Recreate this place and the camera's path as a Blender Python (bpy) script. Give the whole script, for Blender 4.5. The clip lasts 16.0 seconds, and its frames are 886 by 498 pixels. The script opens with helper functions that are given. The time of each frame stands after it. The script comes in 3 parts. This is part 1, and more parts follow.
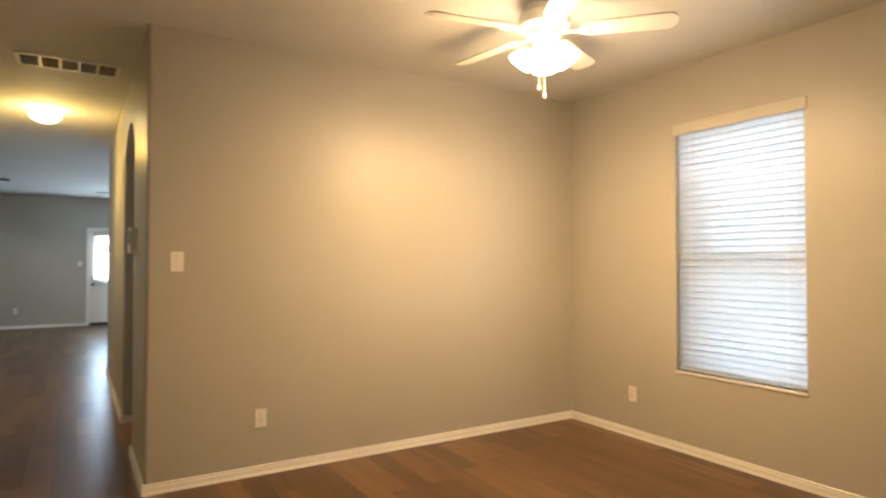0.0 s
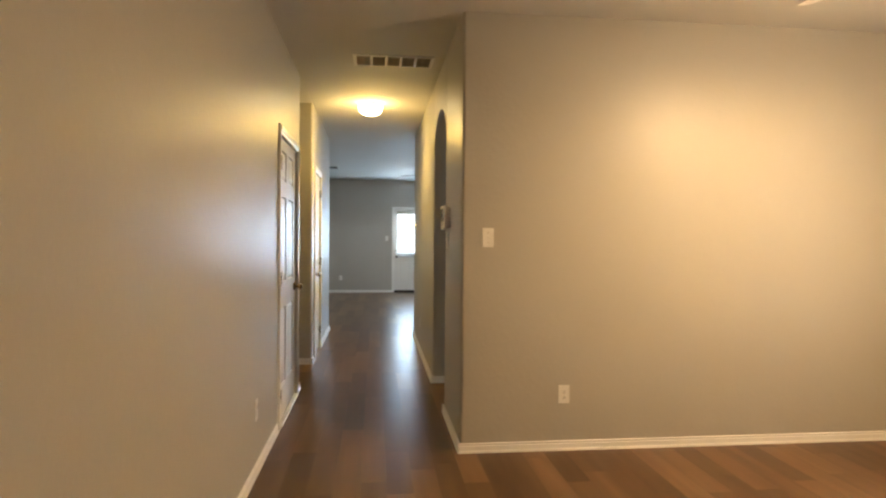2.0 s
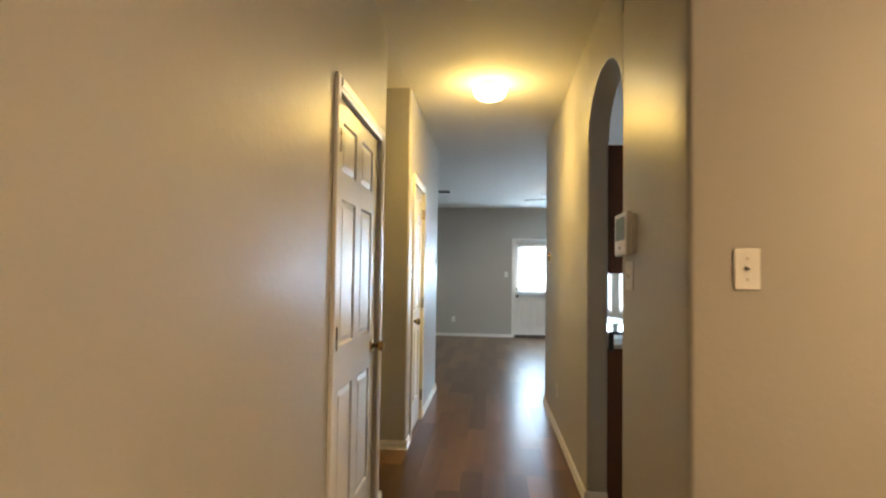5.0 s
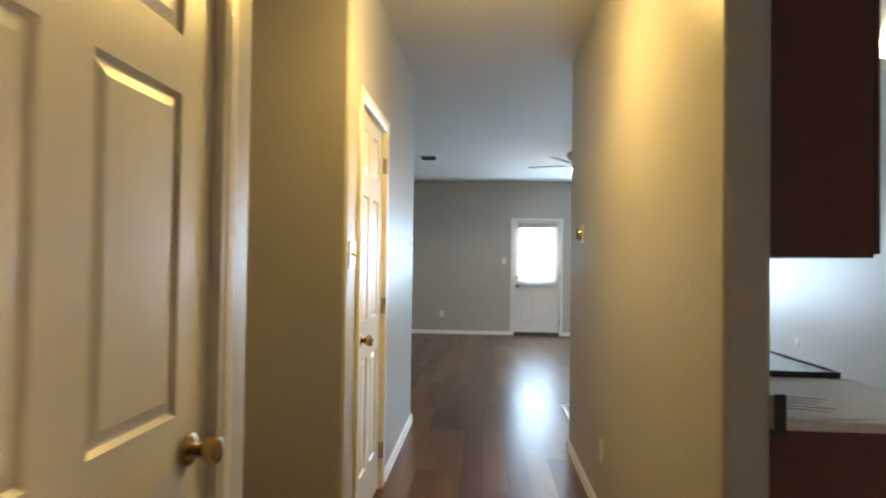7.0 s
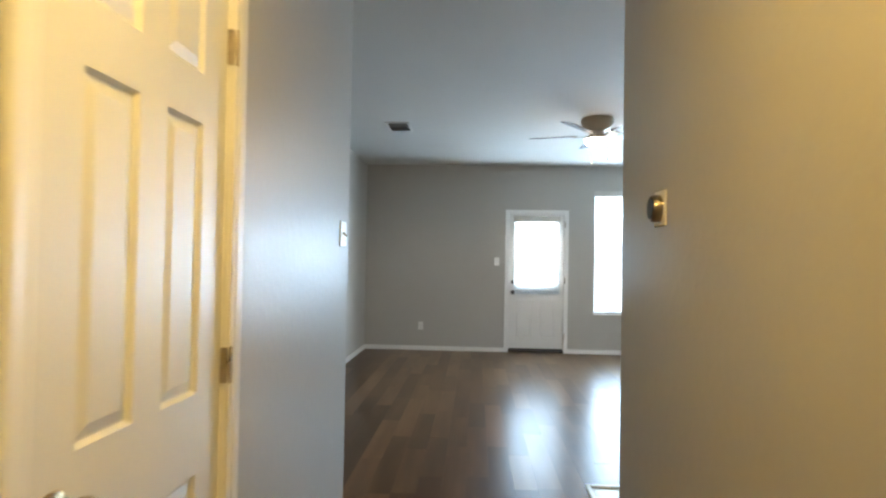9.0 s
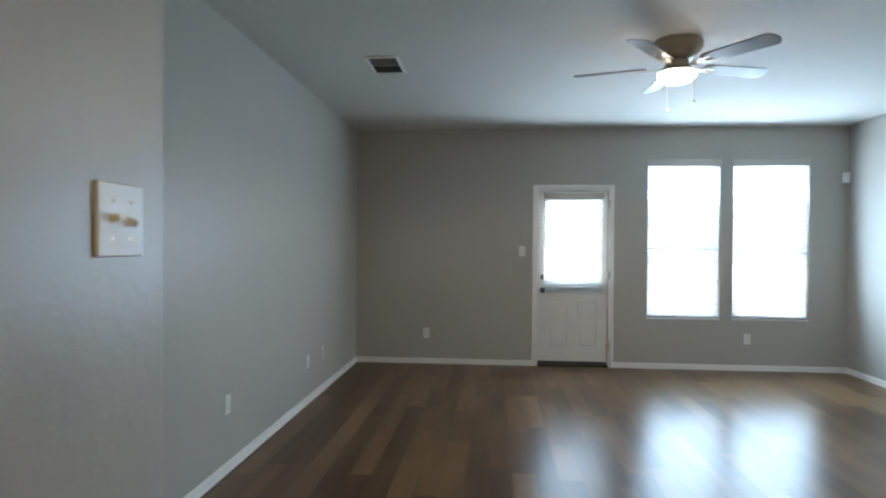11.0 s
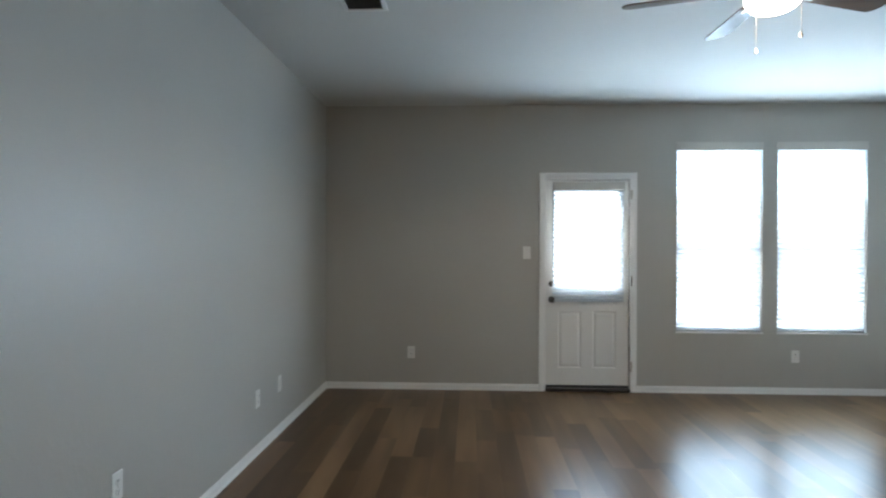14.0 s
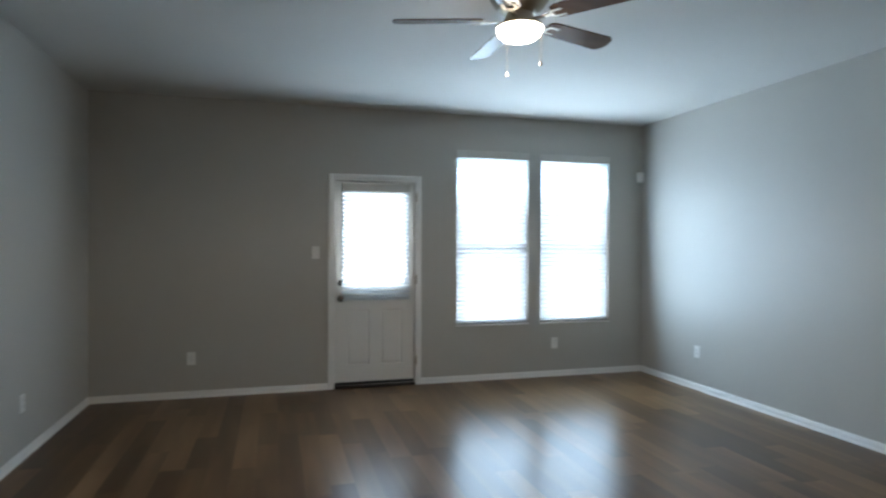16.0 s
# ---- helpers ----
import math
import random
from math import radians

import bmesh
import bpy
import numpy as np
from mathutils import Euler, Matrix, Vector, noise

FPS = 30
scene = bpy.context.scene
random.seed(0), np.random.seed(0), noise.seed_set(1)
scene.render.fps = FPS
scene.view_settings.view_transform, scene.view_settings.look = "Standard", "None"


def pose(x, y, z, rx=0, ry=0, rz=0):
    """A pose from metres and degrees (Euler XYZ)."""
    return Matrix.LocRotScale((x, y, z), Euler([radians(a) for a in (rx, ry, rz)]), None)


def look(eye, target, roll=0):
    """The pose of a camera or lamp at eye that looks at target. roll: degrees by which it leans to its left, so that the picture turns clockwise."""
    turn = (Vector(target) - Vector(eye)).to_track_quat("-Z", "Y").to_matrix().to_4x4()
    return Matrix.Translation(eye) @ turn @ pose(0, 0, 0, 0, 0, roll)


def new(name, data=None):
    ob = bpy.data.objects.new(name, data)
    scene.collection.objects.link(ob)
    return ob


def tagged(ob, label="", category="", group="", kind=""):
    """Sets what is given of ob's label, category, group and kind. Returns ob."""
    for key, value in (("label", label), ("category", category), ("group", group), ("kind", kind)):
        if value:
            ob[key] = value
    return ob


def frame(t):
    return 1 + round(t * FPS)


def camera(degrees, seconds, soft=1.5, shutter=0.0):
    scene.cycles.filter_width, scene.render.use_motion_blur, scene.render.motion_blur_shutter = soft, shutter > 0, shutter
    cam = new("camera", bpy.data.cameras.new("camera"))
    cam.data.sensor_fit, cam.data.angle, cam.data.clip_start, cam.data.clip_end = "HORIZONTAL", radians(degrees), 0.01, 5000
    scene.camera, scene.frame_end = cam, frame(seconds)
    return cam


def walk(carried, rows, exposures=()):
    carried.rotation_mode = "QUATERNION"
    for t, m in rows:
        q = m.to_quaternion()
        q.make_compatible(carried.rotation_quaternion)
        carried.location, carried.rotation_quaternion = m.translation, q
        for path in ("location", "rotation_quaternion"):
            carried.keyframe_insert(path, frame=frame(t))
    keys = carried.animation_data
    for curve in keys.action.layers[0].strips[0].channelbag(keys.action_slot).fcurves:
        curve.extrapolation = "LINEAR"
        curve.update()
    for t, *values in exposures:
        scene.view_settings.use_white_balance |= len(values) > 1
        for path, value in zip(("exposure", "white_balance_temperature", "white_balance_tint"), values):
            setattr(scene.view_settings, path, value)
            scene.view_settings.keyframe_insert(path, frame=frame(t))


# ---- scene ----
cam = camera(72.9, 16.0, soft=2.2, shutter=0.5)
PATH = [
    (0, (0.833, -0.084, 1.326), (1.88, 1.62, 1.372), 0.0),
    (0.5, (0.802, -0.056, 1.325), (1.675, 1.743, 1.355), 0.1),
    (1, (0.748, -0.017, 1.328), (1.343, 1.893, 1.341), 0.2),
    (1.5, (0.7, 0.012, 1.324), (1.048, 1.981, 1.297), 0.5),
    (2, (0.657, 0.095, 1.327), (0.881, 2.082, 1.291), 0.5),
    (2.5, (0.603, 0.241, 1.337), (0.776, 2.233, 1.349), 0.4),
    (3, (0.556, 0.395, 1.325), (0.625, 2.393, 1.327), 0.5),
    (3.5, (0.605, 0.7, 1.313), (0.565, 2.699, 1.305), 0.3),
    (4, (0.64, 1.055, 1.309), (0.473, 3.048, 1.292), 1.5),
    (4.2, (0.634, 1.223, 1.306), (0.472, 3.216, 1.308), 1.0),
    (6.3, (0.614, 3.289, 1.312), (0.45, 5.278, 1.437), 0.8),
    (6.5, (0.607, 3.488, 1.319), (0.43, 5.478, 1.411), 0.4),
    (7, (0.573, 3.978, 1.303), (0.437, 5.973, 1.341), 0.8),
    (7.5, (0.575, 4.447, 1.291), (0.489, 6.444, 1.339), -0.3),
    (8, (0.622, 4.93, 1.3), (0.507, 6.926, 1.349), 0.9),
    (8.2, (0.621, 5.125, 1.284), (0.507, 7.121, 1.345), 1.4),
    (10.3, (0.625, 7.169, 1.41), (0.506, 9.165, 1.399), -0.5),
    (10.5, (0.635, 7.356, 1.42), (0.487, 9.35, 1.408), -0.0),
    (11, (0.6, 7.758, 1.392), (0.434, 9.751, 1.374), 0.4),
    (11.5, (0.554, 8.13, 1.383), (0.406, 10.124, 1.336), -0.9),
    (12, (0.542, 8.47, 1.381), (0.259, 10.45, 1.405), -0.6),
    (12.5, (0.481, 8.725, 1.362), (0.22, 10.707, 1.404), -0.4),
    (13, (0.41, 8.873, 1.349), (0.214, 10.863, 1.397), -1.0),
    (13.5, (0.393, 8.941, 1.349), (0.244, 10.935, 1.366), -0.1),
    (14, (0.395, 8.956, 1.355), (0.305, 10.954, 1.351), 0.2),
    (14.5, (0.403, 8.949, 1.359), (0.44, 10.949, 1.343), 0.1),
    (15, (0.431, 8.937, 1.366), (0.62, 10.928, 1.351), 0.3),
    (15.5, (0.484, 8.895, 1.365), (0.828, 10.865, 1.344), 0.2),
    (16, (0.55, 8.869, 1.369), (1.093, 10.794, 1.362), 0.2),
]
EXPOSURES = [(0.0, 1.03), (2.0, 1.06), (4.2, 1.12), (6.3, 1.15), (8.2, 1.22), (10.3, 0.80), (11.0, 0.52), (11.5, 0.34), (12.5, 0.37), (14.5, 0.57), (16.0, 0.05)]
walk(cam, [(t, look(eye, target, roll)) for t, eye, target, roll in PATH], EXPOSURES)

# ---- plan (metres) ----
HL, HR = 0.0, 1.185          # hall faces
XR = 4.485                   # outer wall face, dining and living
XL = -0.995                  # living side wall face
YD = 3.745                   # dining end wall face
YB = 14.69                   # living end wall face
YS = -3.0                    # wall behind the start
H = 2.715                    # ceiling
T = 0.14                     # wall thickness
TE = 0.12                    # hall partition
A0, A1 = 4.62, 5.555         # arched opening
N0, N1 = 5.415, 6.45          # side passage
LE, RE = 8.820, 8.272         # ends of the hall walls

# ---- world and daylight ----
world = bpy.data.worlds.new("sky")
scene.world = world
world.use_nodes = True
wn = world.node_tree.nodes
sky = wn.new("ShaderNodeTexSky")
sky.sky_type, sky.sun_disc = "NISHITA", False
sky.sun_elevation, sky.sun_rotation = radians(48), radians(200)
wn["Background"].inputs["Strength"].default_value = 0.12
world.node_tree.links.new(sky.outputs[0], wn["Background"].inputs["Color"])

sun = new("sun", bpy.data.lights.new("sun", "SUN"))
sun.data.energy, sun.data.angle, sun.data.color = 1.0, radians(10), (1.0, 0.95, 0.88)
sun.matrix_world = look((2, -20, 30), (2, 5, 0))


def window_light(x, y, z, w, h, rz, power, color):
    d = bpy.data.lights.new("window_daylight", "AREA")
    d.shape, d.size, d.size_y, d.energy, d.color = "RECTANGLE", w, h, power, color
    ob = new("window_daylight", d)
    ob.matrix_world = pose(x, y, z, 96, 0, rz)
    d.spread = radians(165)
    return ob


DAY = (0.54, 0.785, 1.03)
window_light(2.73, YB - 0.02, 1.43, 0.78, 1.68, 180, 31, DAY)
window_light(3.67, YB - 0.02, 1.43, 0.80, 1.68, 180, 31, DAY)
window_light(1.50, YB - 0.075, 1.43, 0.62, 0.9, 180, 9, DAY)
window_light(XR - 0.02, 2.24, 1.41, 0.86, 1.66, 90, 2.0, (0.85, 0.93, 1.0))


def bulb(x, y, z, power, color, radius=0.04):
    d = bpy.data.lights.new("bulb_light", "POINT")
    d.energy, d.color, d.shadow_soft_size = power, color, radius
    ob = new("bulb_light", d)
    ob.location = (x, y, z)
    return ob


FAN_A = (2.97, 2.355)
FAN_L = (1.785, 11.785)
DOME = (0.597, 6.37)
KITCHEN = (3.06, 7.79)
WARM = (1.0, 0.635, 0.29)
DOMEWARM = (1.0, 0.64, 0.165)
for k in range(4):
    a = radians(49 + 90 * k)
    d = bpy.data.lights.new("shade_light", "SPOT")
    d.energy, d.color, d.shadow_soft_size, d.spot_size, d.spot_blend = 20, WARM, 0.14, radians(178), 0.5
    ob = new("shade_light", d)
    px, py = FAN_A[0] + 0.16 * math.cos(a), FAN_A[1] + 0.16 * math.sin(a)
    ob.matrix_world = look((px, py, 2.33), (px + 0.16 * math.cos(a), py + 0.16 * math.sin(a), 1.73))
bulb(FAN_A[0], FAN_A[1], 2.17, 21, WARM, 0.25)
bulb(DOME[0], DOME[1], H - 0.27, 9, DOMEWARM, 0.10)
d = bpy.data.lights.new("dome_light", "SPOT")
d.energy, d.color, d.shadow_soft_size, d.spot_size, d.spot_blend = 23, DOMEWARM, 0.10, radians(176), 0.9
new("dome_light", d).matrix_world = pose(DOME[0], DOME[1], H - 0.20)
bulb(KITCHEN[0], KITCHEN[1], H - 0.25, 3.5, (1.0, 0.84, 0.64), 0.10)
bulb(FAN_L[0], FAN_L[1], 2.34, 3.5, (1.0, 0.90, 0.79), 0.2)
d = bpy.data.lights.new("bowl_light", "SPOT")
d.energy, d.color, d.shadow_soft_size, d.spot_size, d.spot_blend = 26, (1.0, 0.90, 0.79), 0.10, radians(176), 0.3
new("bowl_light", d).matrix_world = pose(FAN_L[0], FAN_L[1], 2.30)


# ---- materials ----
def nodes_of(name):
    m = bpy.data.materials.new(name)
    m.use_nodes = True
    n, l = m.node_tree.nodes, m.node_tree.links
    return m, n, l, n["Principled BSDF"]


def ramp(n, l, fac, stops):
    r = n.new("ShaderNodeValToRGB")
    while len(r.color_ramp.elements) < len(stops):
        r.color_ramp.elements.new(0.5)
    for e, (p, c) in zip(r.color_ramp.elements, stops):
        e.position, e.color = p, (*c, 1)
    l.new(fac, r.inputs[0])
    return r.outputs[0]


def noise_tex(n, l, scale, detail=4, rough=0.55, stretch=None, coord="Object"):
    tc = n.new("ShaderNodeTexCoord")
    t = n.new("ShaderNodeTexNoise")
    t.inputs["Scale"].default_value, t.inputs["Detail"].default_value = scale, detail
    t.inputs["Roughness"].default_value = rough
    if stretch:
        mp = n.new("ShaderNodeMapping")
        mp.inputs["Scale"].default_value = stretch
        l.new(tc.outputs[coord], mp.inputs[0])
        l.new(mp.outputs[0], t.inputs[0])
    else:
        l.new(tc.outputs[coord], t.inputs[0])
    return t


def bump(n, l, bsdf, height, strength, distance):
    b = n.new("ShaderNodeBump")
    b.inputs["Strength"].default_value, b.inputs["Distance"].default_value = strength, distance
    l.new(height, b.inputs["Height"])
    l.new(b.outputs[0], bsdf.inputs["Normal"])


def tint(c, k):
    return tuple(min(1, v * k) for v in c)


def plain(name, color, rough=0.5, metal=0.0, spread=0.06, scale=6.0, relief=0.15, grain=180.0):
    """Paint, plastic or metal with slight blotches and a fine grain."""
    m, n, l, b = nodes_of(name)
    t = noise_tex(n, l, scale)
    l.new(ramp(n, l, t.outputs[0], [(0.3, tint(color, 1 - spread)), (0.7, tint(color, 1 + spread))]), b.inputs["Base Color"])
    r = n.new("ShaderNodeMapRange")
    r.inputs["To Min"].default_value, r.inputs["To Max"].default_value = max(0.02, rough - 0.08), min(1, rough + 0.08)
    l.new(t.outputs[0], r.inputs[0])
    l.new(r.outputs[0], b.inputs["Roughness"])
    b.inputs["Metallic"].default_value = metal
    if relief:
        g = noise_tex(n, l, grain, 2)
        bump(n, l, b, g.outputs[0], relief, 0.001)
    return m


def textured_wall(name, color, rough, blobs, strength):
    """Painted drywall with a hand-trowelled knock-down texture."""
    m, n, l, b = nodes_of(name)
    big = noise_tex(n, l, 0.9, 3)
    l.new(ramp(n, l, big.outputs[0], [(0.25, tint(color, 0.97)), (0.75, tint(color, 1.03))]), b.inputs["Base Color"])
    t = noise_tex(n, l, blobs, 3, 0.5)
    plate = ramp(n, l, t.outputs[0], [(0.47, (0, 0, 0)), (0.62, (1, 1, 1))])
    fine = noise_tex(n, l, blobs * 5, 2)
    mix = n.new("ShaderNodeMath")
    mix.operation = "MULTIPLY_ADD"
    mix.inputs[1].default_value = 0.25
    l.new(fine.outputs[0], mix.inputs[0])
    l.new(plate, mix.inputs[2])
    bump(n, l, b, mix.outputs[0], strength, 0.0025)
    r = n.new("ShaderNodeMapRange")
    r.inputs["To Min"].default_value, r.inputs["To Max"].default_value = rough - 0.06, rough + 0.06
    l.new(big.outputs[0], r.inputs[0])
    l.new(r.outputs[0], b.inputs["Roughness"])
    b.inputs["Specular IOR Level"].default_value = 0.31
    return m


def wood(name, dark, mid, light, rough, grain=(30, 2.0, 30), random="object", spec=0.5, relief=0.05):
    """Wood or laminate: tone by piece, long streaks and fine pores along y."""
    m, n, l, b = nodes_of(name)
    if random == "object":
        rnd = n.new("ShaderNodeObjectInfo").outputs["Random"]
    else:
        rnd = n.new("ShaderNodeNewGeometry").outputs["Random Per Island"]
    place = n.new("ShaderNodeNewGeometry").outputs["Position"]
    k = n.new("ShaderNodeMath")
    k.operation = "MULTIPLY"
    k.inputs[1].default_value = 23.0
    l.new(rnd, k.inputs[0])

    def streak(scale, detail):
        mp = n.new("ShaderNodeVectorMath")
        mp.operation = "MULTIPLY"
        mp.inputs[1].default_value = scale
        l.new(place, mp.inputs[0])
        t = n.new("ShaderNodeTexNoise")
        t.noise_dimensions = "4D"
        t.inputs["Scale"].default_value, t.inputs["Detail"].default_value = 1.0, detail
        l.new(mp.outputs[0], t.inputs["Vector"])
        l.new(k.outputs[0], t.inputs["W"])
        return t.outputs[0]

    wide = streak((grain[0] * 0.30, grain[1] * 0.55, grain[2] * 0.30), 1.0)
    fine = streak((grain[0] * 1.1, grain[1] * 0.8, grain[2] * 1.1), 1.0)
    s1 = n.new("ShaderNodeMath")
    s1.operation = "MULTIPLY_ADD"
    s1.inputs[1].default_value = 0.46
    l.new(rnd, s1.inputs[0])
    w2 = n.new("ShaderNodeMath")
    w2.operation = "MULTIPLY"
    w2.inputs[1].default_value = 0.60
    l.new(wide, w2.inputs[0])
    l.new(w2.outputs[0], s1.inputs[2])
    s2 = n.new("ShaderNodeMath")
    s2.operation = "MULTIPLY_ADD"
    s2.inputs[1].default_value = 0.08
    l.new(fine, s2.inputs[0])
    l.new(s1.outputs[0], s2.inputs[2])
    tone = n.new("ShaderNodeMapRange")
    tone.inputs["From Min"].default_value, tone.inputs["From Max"].default_value = 0.05, 0.95
    l.new(s2.outputs[0], tone.inputs[0])
    low, high = n.new("ShaderNodeMixRGB"), n.new("ShaderNodeMixRGB")
    low.inputs[1].default_value, low.inputs[2].default_value = (*dark, 1), (*mid, 1)
    high.inputs[2].default_value = (*light, 1)
    steep = n.new("ShaderNodeMath")
    steep.operation = "POWER"
    steep.inputs[1].default_value = 2.1
    l.new(tone.outputs[0], low.inputs[0])
    l.new(tone.outputs[0], steep.inputs[0])
    l.new(steep.outputs[0], high.inputs[0])
    l.new(low.outputs[0], high.inputs[1])
    l.new(high.outputs[0], b.inputs["Base Color"])
    r = n.new("ShaderNodeMapRange")
    r.inputs["To Min"].default_value, r.inputs["To Max"].default_value = rough, rough + 0.02
    l.new(wide, r.inputs[0])
    l.new(r.outputs[0], b.inputs["Roughness"])
    b.inputs["Specular IOR Level"].default_value = spec
    if relief:
        bump(n, l, b, fine, relief, 0.0005)
    return m


def glow(name, color, strength):
    m, n, l, b = nodes_of(name)
    b.inputs["Base Color"].default_value = (0.8, 0.8, 0.78, 1)
    b.inputs["Roughness"].default_value = 0.25
    b.inputs["Emission Color"].default_value = (*color, 1)
    b.inputs["Emission Strength"].default_value = strength
    return m


def see_through(name):
    m, n, l, b = nodes_of(name)
    b.inputs["Base Color"].default_value = (0.97, 0.99, 0.98, 1)
    b.inputs["Roughness"].default_value = 0.02
    b.inputs["Transmission Weight"].default_value = 1.0
    b.inputs["IOR"].default_value = 1.45
    return m


def slat_material(name):
    m, n, l, b = nodes_of(name)
    b.inputs["Base Color"].default_value = (0.50, 0.50, 0.50, 1)
    b.inputs["Roughness"].default_value = 0.4
    tr = n.new("ShaderNodeBsdfTranslucent")
    tr.inputs[0].default_value = (0.86, 0.93, 1.0, 1)
    mx = n.new("ShaderNodeMixShader")
    mx.inputs[0].default_value = 0.5
    l.new(b.outputs[0], mx.inputs[1])
    l.new(tr.outputs[0], mx.inputs[2])
    l.new(mx.outputs[0], n["Material Output"].inputs[0])
    return m


WALL = textured_wall("wall_paint", (0.49, 0.472, 0.435), 0.385, 28, 0.15)
CEIL = textured_wall("ceiling_paint", (0.66, 0.645, 0.61), 0.75, 26, 0.12)
TRIM = plain("trim_paint", (0.87, 0.86, 0.84), 0.32, spread=0.02, scale=3)
DOORP = plain("door_paint", (0.82, 0.81, 0.785), 0.34, spread=0.02, scale=2, relief=0.2, grain=90)
PLASTIC = plain("white_plastic", (0.84, 0.83, 0.80), 0.35, spread=0.015)
DARKPL = plain("dark_plastic", (0.03, 0.03, 0.03), 0.4)
NICKEL = plain("satin_nickel", (0.50, 0.44, 0.36), 0.28, 1.0)
BRASS = plain("antique_brass", (0.42, 0.31, 0.17), 0.25, 1.0, spread=0.12)
DARKMETAL = plain("dark_pewter", (0.13, 0.12, 0.115), 0.3, 0.9)
HOUSING = plain("antique_gold_metal", (0.42, 0.36, 0.27), 0.38, 0.7)
# dark brown that paints the shadow in the valance's open end
ENDSHADOW = plain("valance_end_shadow", (0.30, 0.23, 0.17), 0.35, 0.9)
FANWHITE = plain("fan_white", (0.80, 0.78, 0.72), 0.4, spread=0.02)
VENTMETAL = plain("vent_enamel", (0.80, 0.78, 0.74), 0.45, spread=0.03)
VENTSLAT = plain("vent_slat_grey", (0.20, 0.20, 0.195), 0.5)
VENTDARK = plain("vent_shadow", (0.05, 0.05, 0.05), 0.8)
FILTER = plain("filter_cloth", (0.62, 0.56, 0.48), 0.9, spread=0.12, scale=25)
THRESH = plain("threshold_metal", (0.05, 0.04, 0.035), 0.4, 0.5)
FLOORB = plain("floor_base", (0.03, 0.02, 0.015), 0.7)
F_DARK, F_MID, F_LIGHT = (0.064, 0.0345, 0.0180), (0.080, 0.0425, 0.0212), (0.255, 0.150, 0.076)
PLANK = wood("laminate_plank", F_DARK, F_MID, F_LIGHT, 0.28, spec=0.20, relief=0)
PLANKS = wood("laminate_planks_far", F_DARK, F_MID, F_LIGHT, 0.27, random="island", spec=0.20, relief=0)
CABINET = wood("cherry_cabinet", (0.06, 0.015, 0.006), (0.105, 0.029, 0.011), (0.16, 0.05, 0.02), 0.35, grain=(24, 24, 1.6))
BLADE = wood("walnut_blade", (0.045, 0.022, 0.012), (0.09, 0.045, 0.024), (0.15, 0.08, 0.045), 0.22, grain=(2.0, 30, 30))
LAMINATE = plain("counter_laminate", (0.70, 0.67, 0.62), 0.3, spread=0.1, scale=60)
TILE = plain("kitchen_tile", (0.62, 0.60, 0.56), 0.28, spread=0.05, scale=4)
GROUT = plain("grout", (0.40, 0.38, 0.35), 0.9)
GLASS = see_through("window_glass")
COOKTOP = plain("cooktop_glass", (0.35, 0.40, 0.40), 0.06, spread=0.02, relief=0)
PAPER = plain("paper", (0.80, 0.80, 0.78), 0.7, spread=0.03)
SLAT = slat_material("blind_slat")
VALANCE = plain("valance_white", (0.60, 0.575, 0.53), 0.5, spread=0.02)
VINYL = plain("window_vinyl", (0.80, 0.80, 0.79), 0.4, spread=0.02)
SHADE = glow("lit_shade_glass", (1.0, 0.82, 0.58), 9)
DOMEG = glow("lit_dome_glass", (1.0, 0.84, 0.50), 7)
BOWLG = glow("lit_bowl_glass", (1.0, 0.93, 0.82), 14)
LCD = plain("lcd_glass", (0.30, 0.33, 0.25), 0.15, relief=0)


def backdrop_glow(name, color, strength):
    m, n, l, b = nodes_of(name)
    b.inputs["Base Color"].default_value = (0, 0, 0, 1)
    b.inputs["Emission Color"].default_value = (*color, 1)
    b.inputs["Emission Strength"].default_value = strength
    return m


SKYGLOW = backdrop_glow("bright_overcast_backdrop", (0.90, 0.96, 1.0), 34.0)
SKYDIM = backdrop_glow("shaded_overcast_backdrop", (0.84, 0.92, 1.0), 1.9)


# ---- mesh helpers ----
def link(name, bm, material, smooth=False):
    me = bpy.data.meshes.new(name)
    bmesh.ops.recalc_face_normals(bm, faces=bm.faces)
    bm.to_mesh(me)
    bm.free()
    me.materials.append(material)
    if smooth:
        me.polygons.foreach_set("use_smooth", [True] * len(me.polygons))
        me.set_sharp_from_angle(angle=radians(40))
    return new(name, me)


def part(name, bm, material, parent, label="", smooth=False):
    ob = link(name, bm, material, smooth)
    ob.parent = parent
    if label:
        tagged(ob, label)
    return ob


def thing(name, label, category, at=(0, 0, 0), rz=0.0, group="", kind=""):
    ob = new(name)
    ob.matrix_world = pose(*at, 0, 0, rz)
    return tagged(ob, label, category, group, kind)


def box(bm, x0, x1, y0, y1, z0, z1, bevel=0.0, seg=1):
    m = Matrix.LocRotScale(((x0 + x1) / 2, (y0 + y1) / 2, (z0 + z1) / 2), None, (abs(x1 - x0), abs(y1 - y0), abs(z1 - z0)))
    vs = bmesh.ops.create_cube(bm, size=1.0, matrix=m)["verts"]
    if bevel:
        es = {e for v in vs for e in v.link_edges}
        bmesh.ops.bevel(bm, geom=list(es), offset=bevel, segments=seg, profile=0.5, affect="EDGES")
    return bm


def cube(*a, bevel=0.0, seg=1):
    return box(bmesh.new(), *a, bevel=bevel, seg=seg)


